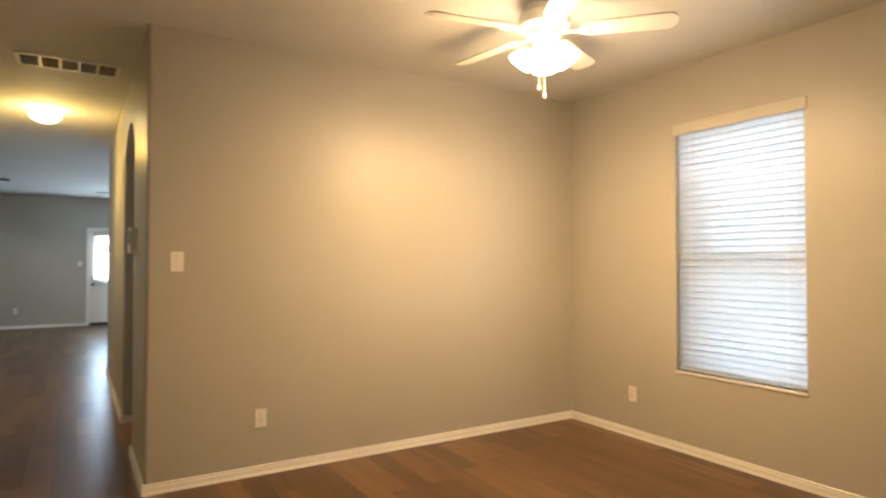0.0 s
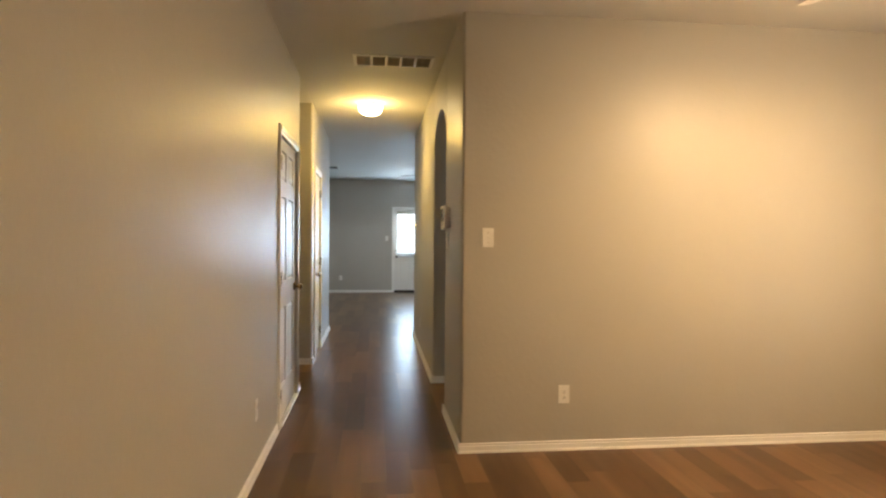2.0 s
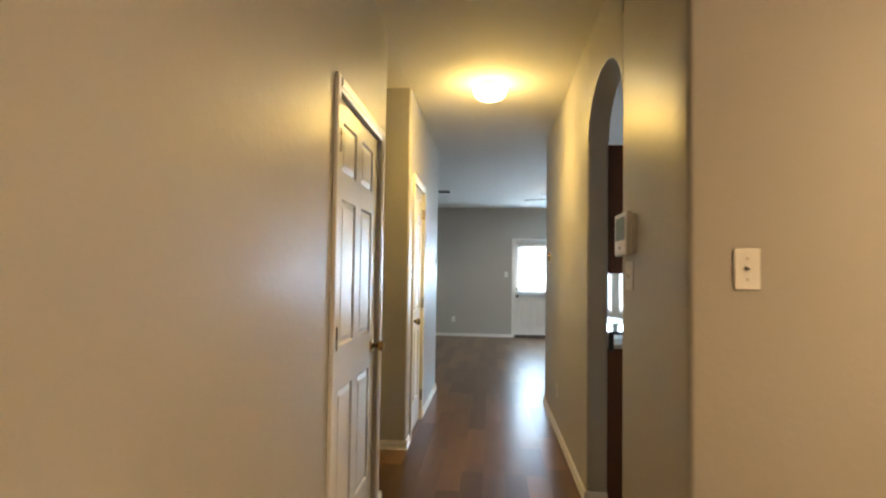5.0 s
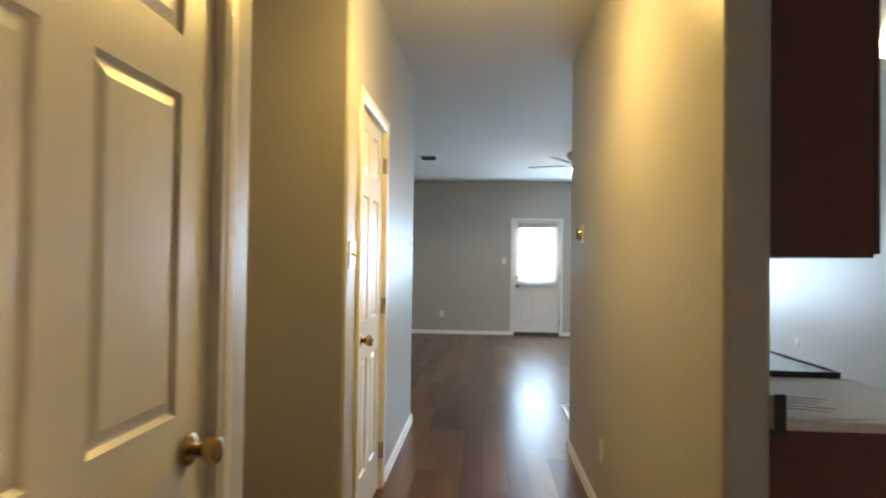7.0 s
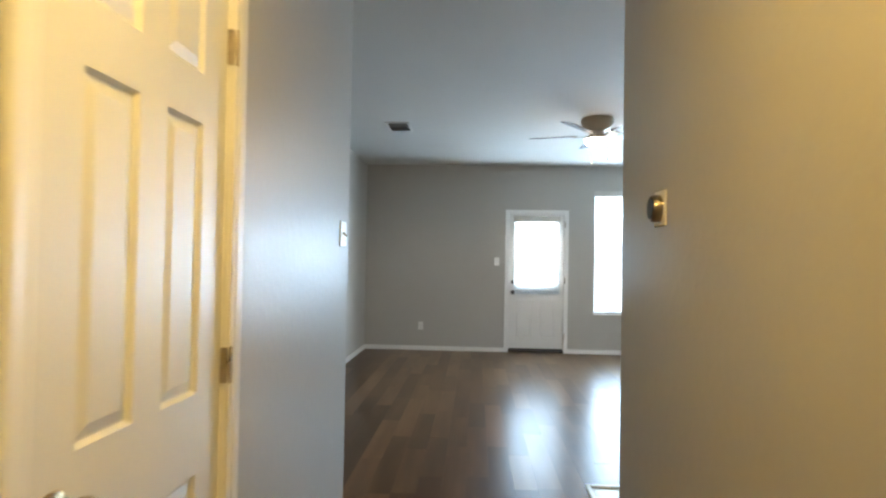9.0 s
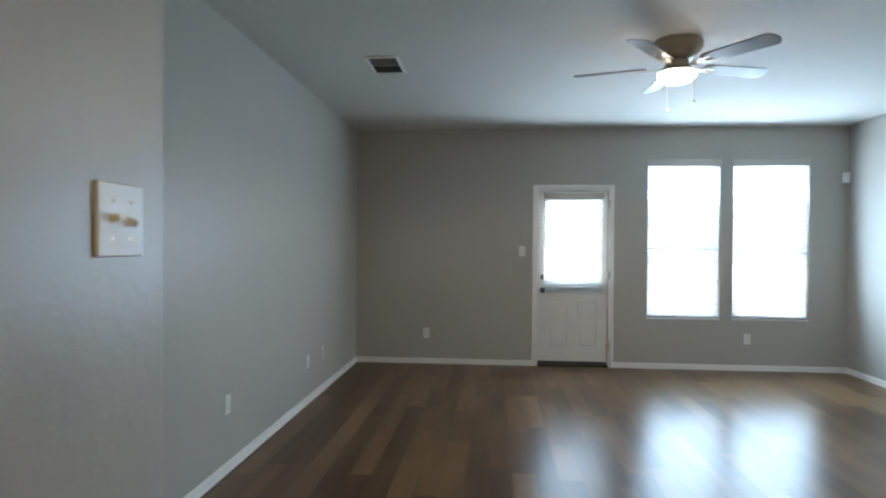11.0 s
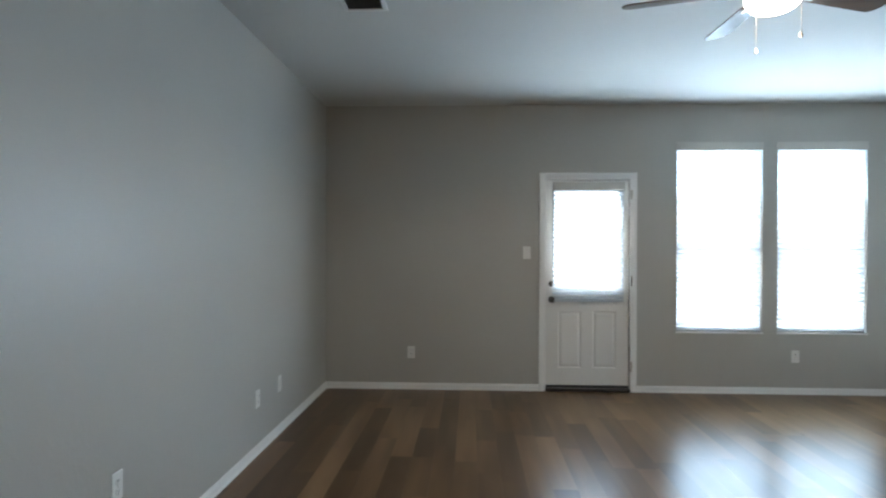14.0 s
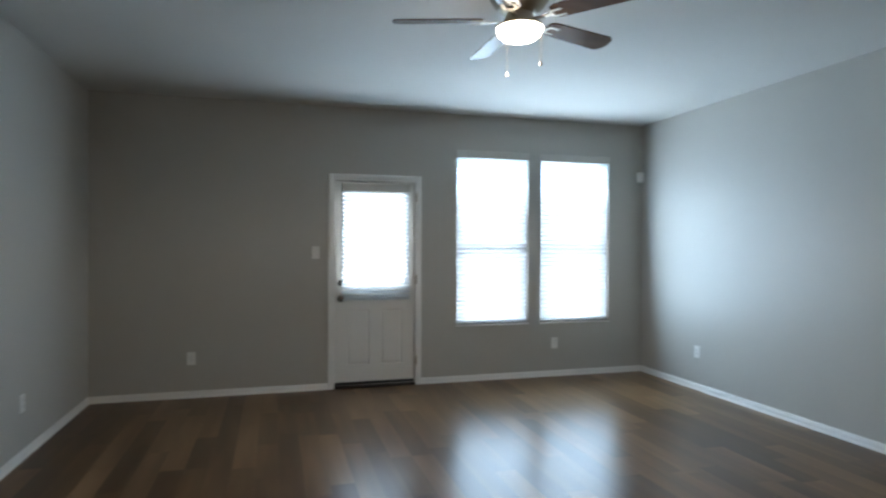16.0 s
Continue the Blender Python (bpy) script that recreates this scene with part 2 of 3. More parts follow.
def lathe(profile, steps=24, at=(0, 0, 0), axis="z"):
    """A body of revolution from (radius, height) pairs."""
    bm = bmesh.new()
    rings = []
    for r, z in profile:
        ring = []
        for k in range(steps):
            a = 2 * math.pi * k / steps
            p = (r * math.cos(a), r * math.sin(a), z)
            if axis == "x":
                p = (p[2], p[0], p[1])
            elif axis == "y":
                p = (p[0], p[2], p[1])
            ring.append(bm.verts.new((p[0] + at[0], p[1] + at[1], p[2] + at[2])))
        rings.append(ring)
    for a, b in zip(rings, rings[1:]):
        for k in range(steps):
            bm.faces.new((a[k], a[(k + 1) % steps], b[(k + 1) % steps], b[k]))
    for ring in (rings[0], rings[-1]):
        bm.faces.new(ring)
    bmesh.ops.remove_doubles(bm, verts=bm.verts, dist=1e-5)
    return bm


def prism(outline, z0, z1):
    bm = bmesh.new()
    lo = [bm.verts.new((x, y, z0)) for x, y in outline]
    hi = [bm.verts.new((x, y, z1)) for x, y in outline]
    bm.faces.new(lo)
    bm.faces.new(hi)
    for k in range(len(lo)):
        j = (k + 1) % len(lo)
        bm.faces.new((lo[k], lo[j], hi[j], hi[k]))
    return bm


# ---- the setting ----
def structure(name, bm, material, label, category, smooth=False):
    return tagged(link(name, bm, material, smooth), label, category, kind="structure")


def rounded(bm, corners, r=0.018):
    """Round the upright edges that stand at the given corners."""
    es = [e for e in bm.edges if any(all(abs(v.co.x - x) < 1e-4 and abs(v.co.y - y) < 1e-4 for v in e.verts) for x, y in corners)]
    bmesh.ops.bevel(bm, geom=es, offset=r, segments=4, profile=0.5, affect="EDGES")
    return bm


WL = "greige painted drywall with knock-down texture"
# side wall of dining and hall, with door_1
D1A, D1B, D1H = 4.305, 5.250, 2.055
w = cube(HL - T, HL, YS, D1A, 0, H)
box(w, HL - T, HL, D1A, D1B, D1H, H)
structure("wall_west", w, WALL, WL, "wall")
w = rounded(cube(HL - T, HL, D1B, N0, 0, H), [(HL, N0)], 0.02)
structure("wall_west_end", w, WALL, WL, "wall", True)
# side passage
w = cube(-2.0, HL - T, N0 - T, N0, 0, H + 0.001)
box(w, -2.0 - T, -2.0, N0 - T, N1 + T, 0, H + 0.001)
structure("wall_passage", w, WALL, WL, "wall")
# hall wall with door_2, its end faces the passage
D2A, D2B, D2H = 6.690, 7.405, 2.055
w = rounded(cube(-2.0, HL, N1, D2A, 0, H + 0.001), [(HL, N1)], 0.02)
structure("wall_hall_west", w, WALL, WL, "wall", True)
w = cube(HL - T, HL, D2A, D2B, D2H, H)
structure("wall_hall_lintel", w, WALL, WL, "wall")
w = rounded(cube(XL, HL, D2B, LE, 0, H), [(HL, LE)], 0.02)
structure("wall_hall_west_end", w, WALL, WL, "wall", True)
# living
w = cube(XL - T, XL, LE - 1.3, YB + T, 0, H)
structure("wall_living_west", w, WALL, WL, "wall")
BDA, BDB, BDH = 1.112, 1.904, 2.019
W1, W2, WZ = (2.335, 3.125), (3.262, 4.075), (0.580, 2.335)
w = cube(XL, BDA, YB, YB + T, 0, H)
box(w, BDA, BDB, YB, YB + T, BDH, H)
box(w, BDB, W1[0], YB, YB + T, 0, H)
for a, b in (W1, W2):
    box(w, a, b, YB, YB + T, 0, WZ[0])
    box(w, a, b, YB, YB + T, WZ[1], H)
box(w, W1[1], W2[0], YB, YB + T, 0, H)
box(w, W2[1], XR, YB, YB + T, 0, H)
structure("wall_north", w, WALL, WL, "wall")
# outer side wall with the dining window
WA, WAZ = (1.797, 2.688), (0.568, 2.29)
w = cube(XR, XR + T, YS, WA[0], 0, H)
box(w, XR, XR + T, WA[0], WA[1], 0, WAZ[0])
box(w, XR, XR + T, WA[0], WA[1], WAZ[1], H)
box(w, XR, XR + T, WA[1], YB + T, 0, H)
structure("wall_east", w, WALL, WL, "wall")
w = cube(HL - T, XR + T, YS - T, YS, 0, H)
structure("wall_south", w, WALL, WL, "wall")
# dining end wall
w = rounded(cube(HR, XR, YD, YD + T, 0, H), [(HR, YD)], 0.02)
structure("wall_dining", w, WALL, WL, "wall", True)
# hall wall with the arched opening
w = cube(HR, HR + TE, YD + T, A0, 0, H)
box(w, HR, HR + TE, A1, RE, 0, H)
rounded(w, [(HR, A0), (HR + TE, A0), (HR, A1), (HR + TE, A1), (HR, RE), (HR + TE, RE)])
spring, rise, seg = 2.10, 0.29, 28
mid, half = (A0 + A1) / 2, (A1 - A0) / 2


def arch_z(u):
    return spring + rise * math.sqrt(max(0.0, 1 - u * u))


us = [-math.cos(math.pi * k / seg) for k in range(seg + 1)]
cols = []
for u in us:
    y = mid + half * u
    cols.append([w.verts.new((x, y, z)) for x, z in ((HR, arch_z(u)), (HR, H), (HR + TE, H), (HR + TE, arch_z(u)))])
for a, b in zip(cols, cols[1:]):
    for k in range(4):
        w.faces.new((a[k], a[(k + 1) % 4], b[(k + 1) % 4], b[k]))
structure("wall_hall_east", w, WALL, WL + " and an arched opening", "wall", True)

# ceiling, with a piece of its own over the side passage
c = cube(HL, XR + T, YS - T, YB + T, H, H + 0.12)
box(c, XL - T, HL, YS - T, N0, H, H + 0.12)
box(c, XL - T, HL, N1, YB + T, H, H + 0.12)
box(c, -2.0 - T, HL - 0.001, N0 - T, N1 + T, H + 0.001, 2.835)
structure("ceiling", c, CEIL, "off-white textured drywall ceiling", "ceiling")

structure("floor", box(box(cube(HL - T, XR + T, YS - T, YB + T, -0.15, -0.008), XL - T, HL - T, LE - 1.3, YB + T, -0.15, -0.008), -2.0 - T, HL - T, N0 - T, N1 + T, -0.15, -0.008), FLOORB, "dark wood-look laminate plank floor", "floor")
FLOOR = bpy.data.objects["floor"]


# ---- baseboards ----
def baseboard(x0, y0, x1, y1, nx, ny):
    """Stepped white baseboard from one wall point to another; (nx, ny) points into the room."""
    prof = [(0.0, 0.0), (0.017, 0.0), (0.015, 0.010), (0.011, 0.015), (0.011, 0.042), (0.0055, 0.044), (0.0055, 0.048), (0.009, 0.050), (0.009, 0.056), (0.005, 0.060), (0.0, 0.061)]
    bm = bmesh.new()
    rows = []
    for x, y in ((x0, y0), (x1, y1)):
        rows.append([bm.verts.new((x + nx * d, y + ny * d, z)) for d, z in prof])
    for k in range(len(prof)):
        j = (k + 1) % len(prof)
        bm.faces.new((rows[0][k], rows[0][j], rows[1][j], rows[1][k]))
    bm.faces.new(rows[0])
    bm.faces.new(rows[1])
    return tagged(link("baseboard", bm, TRIM), "white painted stepped wooden baseboard along the wall", "baseboard", kind="structure")


CW = 0.062  # casing width
for run in (
    (HL, YS, HL, D1A - CW, 1, 0), (HL, D1B + CW, HL, N0 + 0.012, 1, 0), (HL + 0.012, N0, -0.6, N0, 0, 1),
    (-2.0, N1, HL + 0.014, N1, 0, -1), (HL, N1, HL, D2A - CW, 1, 0), (HL, D2B + CW, HL, LE + 0.014, 1, 0),
    (XL, LE, HL + 0.014, LE, 0, 1), (XL, LE, XL, YB, 1, 0), (XL, YB, BDA - CW, YB, 0, -1), (BDB + CW, YB, XR, YB, 0, -1),
    (XR, 9.5, XR, YB, -1, 0), (XR, YS, XR, YD, -1, 0), (HR - 0.014, YD, XR, YD, 0, -1), (HR, YD - 0.014, HR, A0, -1, 0),
    (HR, A1, HR, RE + 0.014, -1, 0), (HR - 0.014, RE, HR + TE, RE, 0, 1), (HR - 0.014, A1, HR + TE, A1, 0, -1), (HR - 0.014, A0, HR + TE, A0, 0, 1),
    (0, YS, XR, YS, 0, 1),
):
    baseboard(*run)


# ---- doors ----
def panel_leaf(width, height, thick, rows, cols, x_margin):
    """A moulded door leaf in x and z, its face towards -y: raised panels in recesses."""
    bm = bmesh.new()
    xs = [0.0]
    for a, b in cols:
        xs += [a, b]
    xs.append(width)
    zs = [0.0]
    for a, b in rows:
        zs += [a, b]
    zs.append(height)
    grid = [[bm.verts.new((x, 0, z)) for x in xs] for z in zs]
    panels = []
    for i in range(len(zs) - 1):
        for j in range(len(xs) - 1):
            f = bm.faces.new((grid[i][j], grid[i][j + 1], grid[i + 1][j + 1], grid[i + 1][j]))
            if i % 2 == 1 and j % 2 == 1:
                panels.append(f)
    bmesh.ops.recalc_face_normals(bm, faces=bm.faces)
    if bm.faces[:][0].normal.y > 0:
        bmesh.ops.reverse_faces(bm, faces=bm.faces[:])
    bmesh.ops.inset_individual(bm, faces=panels, thickness=0.012, depth=-0.010)
    bmesh.ops.inset_individual(bm, faces=panels, thickness=0.006, depth=0.0)
    bmesh.ops.inset_individual(bm, faces=panels, thickness=0.030, depth=0.007)
    back = [bm.verts.new((x, thick, z)) for x, z in ((0, 0), (width, 0), (width, height), (0, height))]
    bm.faces.new(back)
    rim = [e for e in bm.edges if e.is_boundary and all(v.co.y < thick / 2 for v in e.verts)]
    for e in rim:
        ext = bmesh.ops.extrude_edge_only(bm, edges=[e])
        for v in ext["geom"]:
            if isinstance(v, bmesh.types.BMVert):
                v.co.y = thick
    bmesh.ops.remove_doubles(bm, verts=bm.verts, dist=1e-5)
    return bm


def casing_piece(length, width=CW, depth=0.016):
    """Moulded casing along z, its face towards -y, its thin side at x = 0."""
    prof = [(0, 0), (0, -0.008), (0.006, -0.011), (0.018, -0.010), (0.024, -0.014), (width - 0.012, -depth), (width - 0.003, -depth + 0.002), (width, -0.010), (width, 0)]
    return prism([(x, y) for x, y in prof], 0, length)


def knob_parts(parent, x, z, y, material, flip=1):
    k = part("door_knob", lathe([(0.0, 0), (0.012, 0), (0.011, 0.022), (0.018, 0.032), (0.026, 0.042), (0.028, 0.054), (0.024, 0.064), (0.012, 0.069), (0.0, 0.070)], 24, (0, 0, 0), "y"), material, parent, "round metal door knob", True)
    k.matrix_basis = pose(x, y, z, 0, 0, 180)
    r = part("rose", lathe([(0.0, 0), (0.033, 0), (0.032, 0.006), (0.024, 0.011), (0.0, 0.011)], 24, (0, 0, 0), "y"), material, k, "", True)
    return k


def hinge_parts(parent, x, z, y):
    bm = cube(x - 0.012, x + 0.012, y - 0.012, y + 0.004, z - 0.044, z + 0.044)
    p = lathe([(0.0, -0.047), (0.005, -0.046), (0.006, -0.015), (0.005, -0.0148), (0.006, -0.0145), (0.006, 0.015), (0.005, 0.0152), (0.006, 0.0155), (0.005, 0.046), (0.0, 0.047)], 10, (x, y - 0.016, z))
    me = bpy.data.meshes.new("pin")
    p.to_mesh(me)
    p.free()
    bm.from_mesh(me)
    return part("hinge", bm, NICKEL, parent, "satin metal butt hinge")


def six_panel(name, width, height, label, knob_x, hinge_x, metal, place, rz):
    d = thing(name, label, "door", place, rz, kind="structure")
    s, m = (0.13, 0.115) if width > 0.75 else (0.122, 0.10)
    c1 = (s, (width - m) / 2)
    c2 = ((width + m) / 2, width - s)
    rows = [(0.23, 0.80), (0.985, 1.605), (1.718, 1.935)]
    leaf = part("door_leaf", panel_leaf(width, height, 0.036, rows, (c1, c2), s), DOORP, d, "white six-panel door leaf")
    leaf.location = (0, 0.012, 0.012)
    knob_parts(d, knob_x, 0.92, 0.010, metal)
    for z in (0.22, 1.04, 1.84):
        hinge_parts(d, hinge_x, z, 0.006)
    return d


def casing_set(d, x0, x1, top):
    """Side and head casing round an opening from x0 to x1 in the door's own frame, proud of the wall at y = 0."""
    a = part("side_casing", casing_piece(top + CW), TRIM, d)
    a.matrix_basis = Matrix(((-1, 0, 0, x0), (0, 1, 0, -0.001), (0, 0, 1, 0), (0, 0, 0, 1)))
    b = part("side_casing", casing_piece(top + CW), TRIM, d)
    b.matrix_basis = pose(x1, -0.001, 0)
    h = part("head_casing", casing_piece(x1 - x0), TRIM, d)
    h.matrix_basis = pose(x0, -0.001, top, 0, 90, 0) @ Matrix(((-1, 0, 0, 0), (0, 1, 0, 0), (0, 0, 1, 0), (0, 0, 0, 1)))
    for name, bm in (("jamb", cube(x0 - 0.02, x0, 0, T - 0.002, 0, top)), ("jamb", cube(x1, x1 + 0.02, 0, T - 0.002, 0, top)), ("head_jamb", cube(x0 - 0.02, x1 + 0.02, 0, T - 0.002, top, top + 0.02))):
        part(name, bm, TRIM, d)
    for bm in (cube(x0, x0 + 0.016, 0.057, T - 0.004, 0, top), cube(x1 - 0.016, x1, 0.057, T - 0.004, 0, top), cube(x0 + 0.016, x1 - 0.016, 0.057, T - 0.004, top - 0.016, top)):
        part("door_stop", bm, TRIM, d)


# a door's own x runs along the wall; its face looks along -y of its own frame
# hall side doors face +x: own -y is +x, so rz = 90 and own x is world +y
g = 0.003
d1 = six_panel("door_1", D1B - D1A - 0.044 - 2 * g, 2.02, "white six-panel interior door, closed, in a white casing", D1B - D1A - 0.044 - 0.088, 0.0, BRASS, (HL, D1A + 0.022 + g, 0), 90)
casing_set(d1, -g, D1B - D1A - 0.044 - g, 2.036)
d2 = six_panel("door_2", D2B - D2A - 0.044 - 2 * g, 2.02, "narrow white six-panel closet door, closed, in a white casing", 0.065, D2B - D2A - 0.042, BRASS, (HL, D2A + 0.022 + g, 0), 90)
casing_set(d2, -g, D2B - D2A - 0.044 - g, 2.036)


part("threshold", cube(0, D1B - D1A - 0.05, -0.022, 0.04, 0.0008, 0.012, bevel=0.003), TRIM, d1, "white threshold strip")


# ---- blinds and windows ----
def blind(width, height, pitch, tilt, label, group, valance_over=0.012, slat_depth=0.050, end=None, loose=0):
    """A slatted blind in x and z, hanging from z = height down to 0, its room side towards -y."""
    b = thing("window_blind", label, "blind", group=group)
    v = cube(-valance_over, width + valance_over, -0.020, -0.008, height - 0.055, height + 0.022, bevel=0.003)
    val = part("valance", v, VALANCE, b, "cream wooden valance")
    for x, mt in ((-valance_over, VALANCE), (width + valance_over - 0.010, end or VALANCE)):
        part("valance_return", cube(x, x + 0.010, -0.0075, 0.03, height - 0.055, height + 0.022), mt, val)
    part("headrail", cube(0.004, width - 0.004, 0.0, 0.045, height - 0.045, height - 0.002), VALANCE, b)
    n = int((height - 0.080) / pitch) + 1
    bm = bmesh.new()
    hw = slat_depth / 2
    prof = [(-hw, -0.0075), (-hw * 0.45, 0.0), (hw * 0.45, 0.0), (hw, -0.0075), (hw, -0.0045), (hw * 0.45, 0.0030), (-hw * 0.45, 0.0030), (-hw, -0.0045)]
    rows = [[bm.verts.new((x, y, z)) for y, z in prof] for x in (0.001, width - 0.001)]
    for k in range(8):
        bm.faces.new((rows[0][k], rows[0][(k + 1) % 8], rows[1][(k + 1) % 8], rows[1][k]))
    bm.faces.new(rows[0])
    bm.faces.new(rows[1])
    first = part("slat", bm, SLAT, b)
    rnd = random.Random(3)
    for k in range(n):
        s = first if k == 0 else new("slat", first.data)
        s.parent = b
        s.matrix_basis = pose(0, 0.022, 0.045 + pitch * k, (tilt if k >= loose else tilt + 20) + rnd.uniform(-0.8, 0.8), 0, rnd.uniform(-0.08, 0.08))
    part("bottom_rail", cube(0.004, width - 0.004, 0.0, 0.046, 0.004, 0.024, bevel=0.003), SLAT, b)
    for x in (0.11, width - 0.11):
        bm = bmesh.new()
        for y in (-0.0035, 0.0475):
            box(bm, x - 0.0012, x + 0.0012, y - 0.0008, y + 0.0008, 0.02, height - 0.045)
        part("ladder_cord", bm, PLASTIC, b)
    part("lift_cord", cube(width - 0.056, width - 0.0545, -0.006, -0.0045, height - 0.66, height - 0.045), SLAT, b)
    tassel = part("cord_tassel", lathe([(0.0, 0.034), (0.003, 0.033), (0.007, 0.012), (0.0075, 0.003), (0.0, 0.0)], 10), PLASTIC, b, "small plastic cord tassel", True)
    tassel.matrix_basis = pose(width - 0.055, -0.009, height - 0.69)
    return b


def window(name, width, height, place, rz, rail=0.035):
    """A vinyl single-hung window in the wall's outer half; own x along the wall, -y towards the room."""
    win = thing(name, "white vinyl single-hung window behind a blind", "window", place, rz, kind="structure")
    fr = 0.04
    for a in ((0, fr, 0, height), (width - fr, width, 0, height)):
        part("window_frame", cube(a[0] + 0.001, a[1] - 0.001, 0.09, T, a[2], a[3], bevel=0.003), VINYL, win)
    part("window_frame", cube(fr, width - fr, 0.09, T, 0.001, fr, bevel=0.003), VINYL, win)
    part("window_frame", cube(fr, width - fr, 0.09, T, height - fr, height - 0.001, bevel=0.003), VINYL, win)
    part("meeting_rail", cube(fr, width - fr, 0.072, T - 0.002, height * 0.445, height * 0.445 + rail, bevel=0.003), VINYL, win)
    for z0, z1 in ((fr, height * 0.445), (height * 0.445 + rail, height - fr)):
        p = part("pane", cube(fr, width - fr, 0.118, 0.122, z0, z1), GLASS, win)
        p.visible_shadow = False
    part("window_sill", cube(-0.005, width + 0.005, -0.012, 0.088, -0.020, 0.0, bevel=0.003), TRIM, win)
    return win


# dining window looks east: own x is world -y, own y is world +x: rz = -90
window("window_1", WA[1] - WA[0], WAZ[1] - WAZ[0], (XR, WA[1], WAZ[0]), -90, 0.062)
# the near valance return is coloured dark for the shade at its end
b = blind(WA[1] - WA[0] - 0.008, WAZ[1] - WAZ[0] - 0.005, 0.0445, -72, "white faux-wood slatted blind lowered over the window, slats tilted shut", "window blinds", valance_over=0.022, slat_depth=0.052, end=ENDSHADOW)
b.matrix_world = pose(XR + 0.012, WA[1] - 0.004, WAZ[0] + 0.003, 0, 0, -90)
# living windows look north: own axes are the world's
for name, (a, c) in (("window_2", W1), ("window_3", W2)):
    window(name, c - a, WZ[1] - WZ[0], (a, YB, WZ[0]), 0)
    b = blind(c - a - 0.004, WZ[1] - WZ[0] - 0.005, 0.0445, -66, "white faux-wood slatted blind lowered over the window, blown out by daylight", "window blinds", 0.010)
    b.matrix_world = pose(a + 0.002, YB + 0.012, WZ[0] + 0.003)


# ---- back door with a glazed upper half ----
def back_door():
    d = thing("door_3", "white exterior door with a blind-covered glazed upper half, closed", "door", (BDA, YB, 0), 0, kind="structure")
    x0, wd, z0, ht = 0.008, BDB - BDA - 0.016, 0.055, 1.944
    lx0, lx1, lz0, lz1 = 0.085, wd - 0.085, 0.935, 1.85
    leaf = bmesh.new()
    low = panel_leaf(wd, lz0 - 0.02, 0.042, [(0.16, 0.70)], ((0.115, wd / 2 - 0.055), (wd / 2 + 0.055, wd - 0.115)), 0.1)
    me = bpy.data.meshes.new("low")
    low.to_mesh(me)
    low.free()
    leaf.from_mesh(me)
    box(leaf, 0, lx0, 0, 0.042, lz0 - 0.02, ht)
    box(leaf, lx1, wd, 0, 0.042, lz0 - 0.02, ht)
    box(leaf, lx0, lx1, 0, 0.042, lz1 + 0.02, ht)
    lf = part("door_leaf", leaf, DOORP, d, "white painted steel door leaf")
    lf.location = (x0, 0.030, z0)
    for nm, bx in (("glazing_frame", (lx0 - 0.03, lx0, lz0, lz1)), ("glazing_frame", (lx1, lx1 + 0.03, lz0, lz1)), ("glazing_frame", (lx0 - 0.03, lx1 + 0.03, lz1, lz1 + 0.035)), ("glazing_frame", (lx0 - 0.03, lx1 + 0.03, lz0 - 0.035, lz0))):
        p = part(nm, cube(bx[0], bx[1], -0.008, 0.004, bx[2], bx[3], bevel=0.003), TRIM, d)
        p.location = (x0, 0.030, z0)
    pane = part("pane", cube(lx0, lx1, 0.018, 0.024, lz0 - 0.02, lz1 + 0.02), GLASS, d)
    pane.location = (x0, 0.030, z0)
    pane.visible_shadow = False
    knob_parts(d, 0.062, 0.865, 0.028, DARKMETAL)
    bolt = part("deadbolt", lathe([(0, 0), (0.030, 0), (0.029, 0.010), (0.018, 0.014), (0, 0.014)], 20, (0, 0, 0), "y"), DARKMETAL, d, "round metal deadbolt", True)
    bolt.matrix_basis = pose(0.062, 0.028, 1.015, 0, 0, 180)
    part("thumb_turn", cube(-0.016, 0.016, 0.014, 0.026, -0.004, 0.004, bevel=0.002), NICKEL, bolt)
    for z in (0.24, 1.05, 1.86):
        hinge_parts(d, BDB - BDA + 0.012, z, 0.004)
    casing_set(d, 0.0, BDB - BDA, BDH - 0.012)
    part("threshold", cube(0.0, BDB - BDA, -0.03, 0.12, 0.0, 0.030, bevel=0.006), THRESH, d, "dark metal threshold")
    part("door_sweep", cube(0.010, BDB - BDA - 0.010, 0.010, 0.052, 0.031, 0.054), DARKPL, d, "black rubber sweep")
    return d


back_door()
BL = blind(0.665, 1.105, 0.040, -66, "white slatted mini blind hung over the door's window", "window blinds", 0.0, 0.038, loose=3)
BL.matrix_world = pose(1.176, YB - 0.040, 0.848)

# plain pale sky behind the openings
for nm, bm, mt in (("backdrop", cube(-30, 40, 24, 24.1, -0.3, 30), SKYGLOW), ("backdrop", cube(16, 16.1, -18, 22, -0.3, 22), SKYDIM)):
    structure(nm, bm, mt, "pale overcast sky seen through the windows", "sky")
# unseen ground, added and kept pale to bounce daylight into the blinds
structure("ground", cube(-200, 200, -200, 200, -0.6, -0.3), plain("pale_bounce_ground", (0.40, 0.38, 0.34), 0.9, spread=0.15, scale=0.8), "unseen ground outside the house, added pale to bounce light into the blinds", "ground")


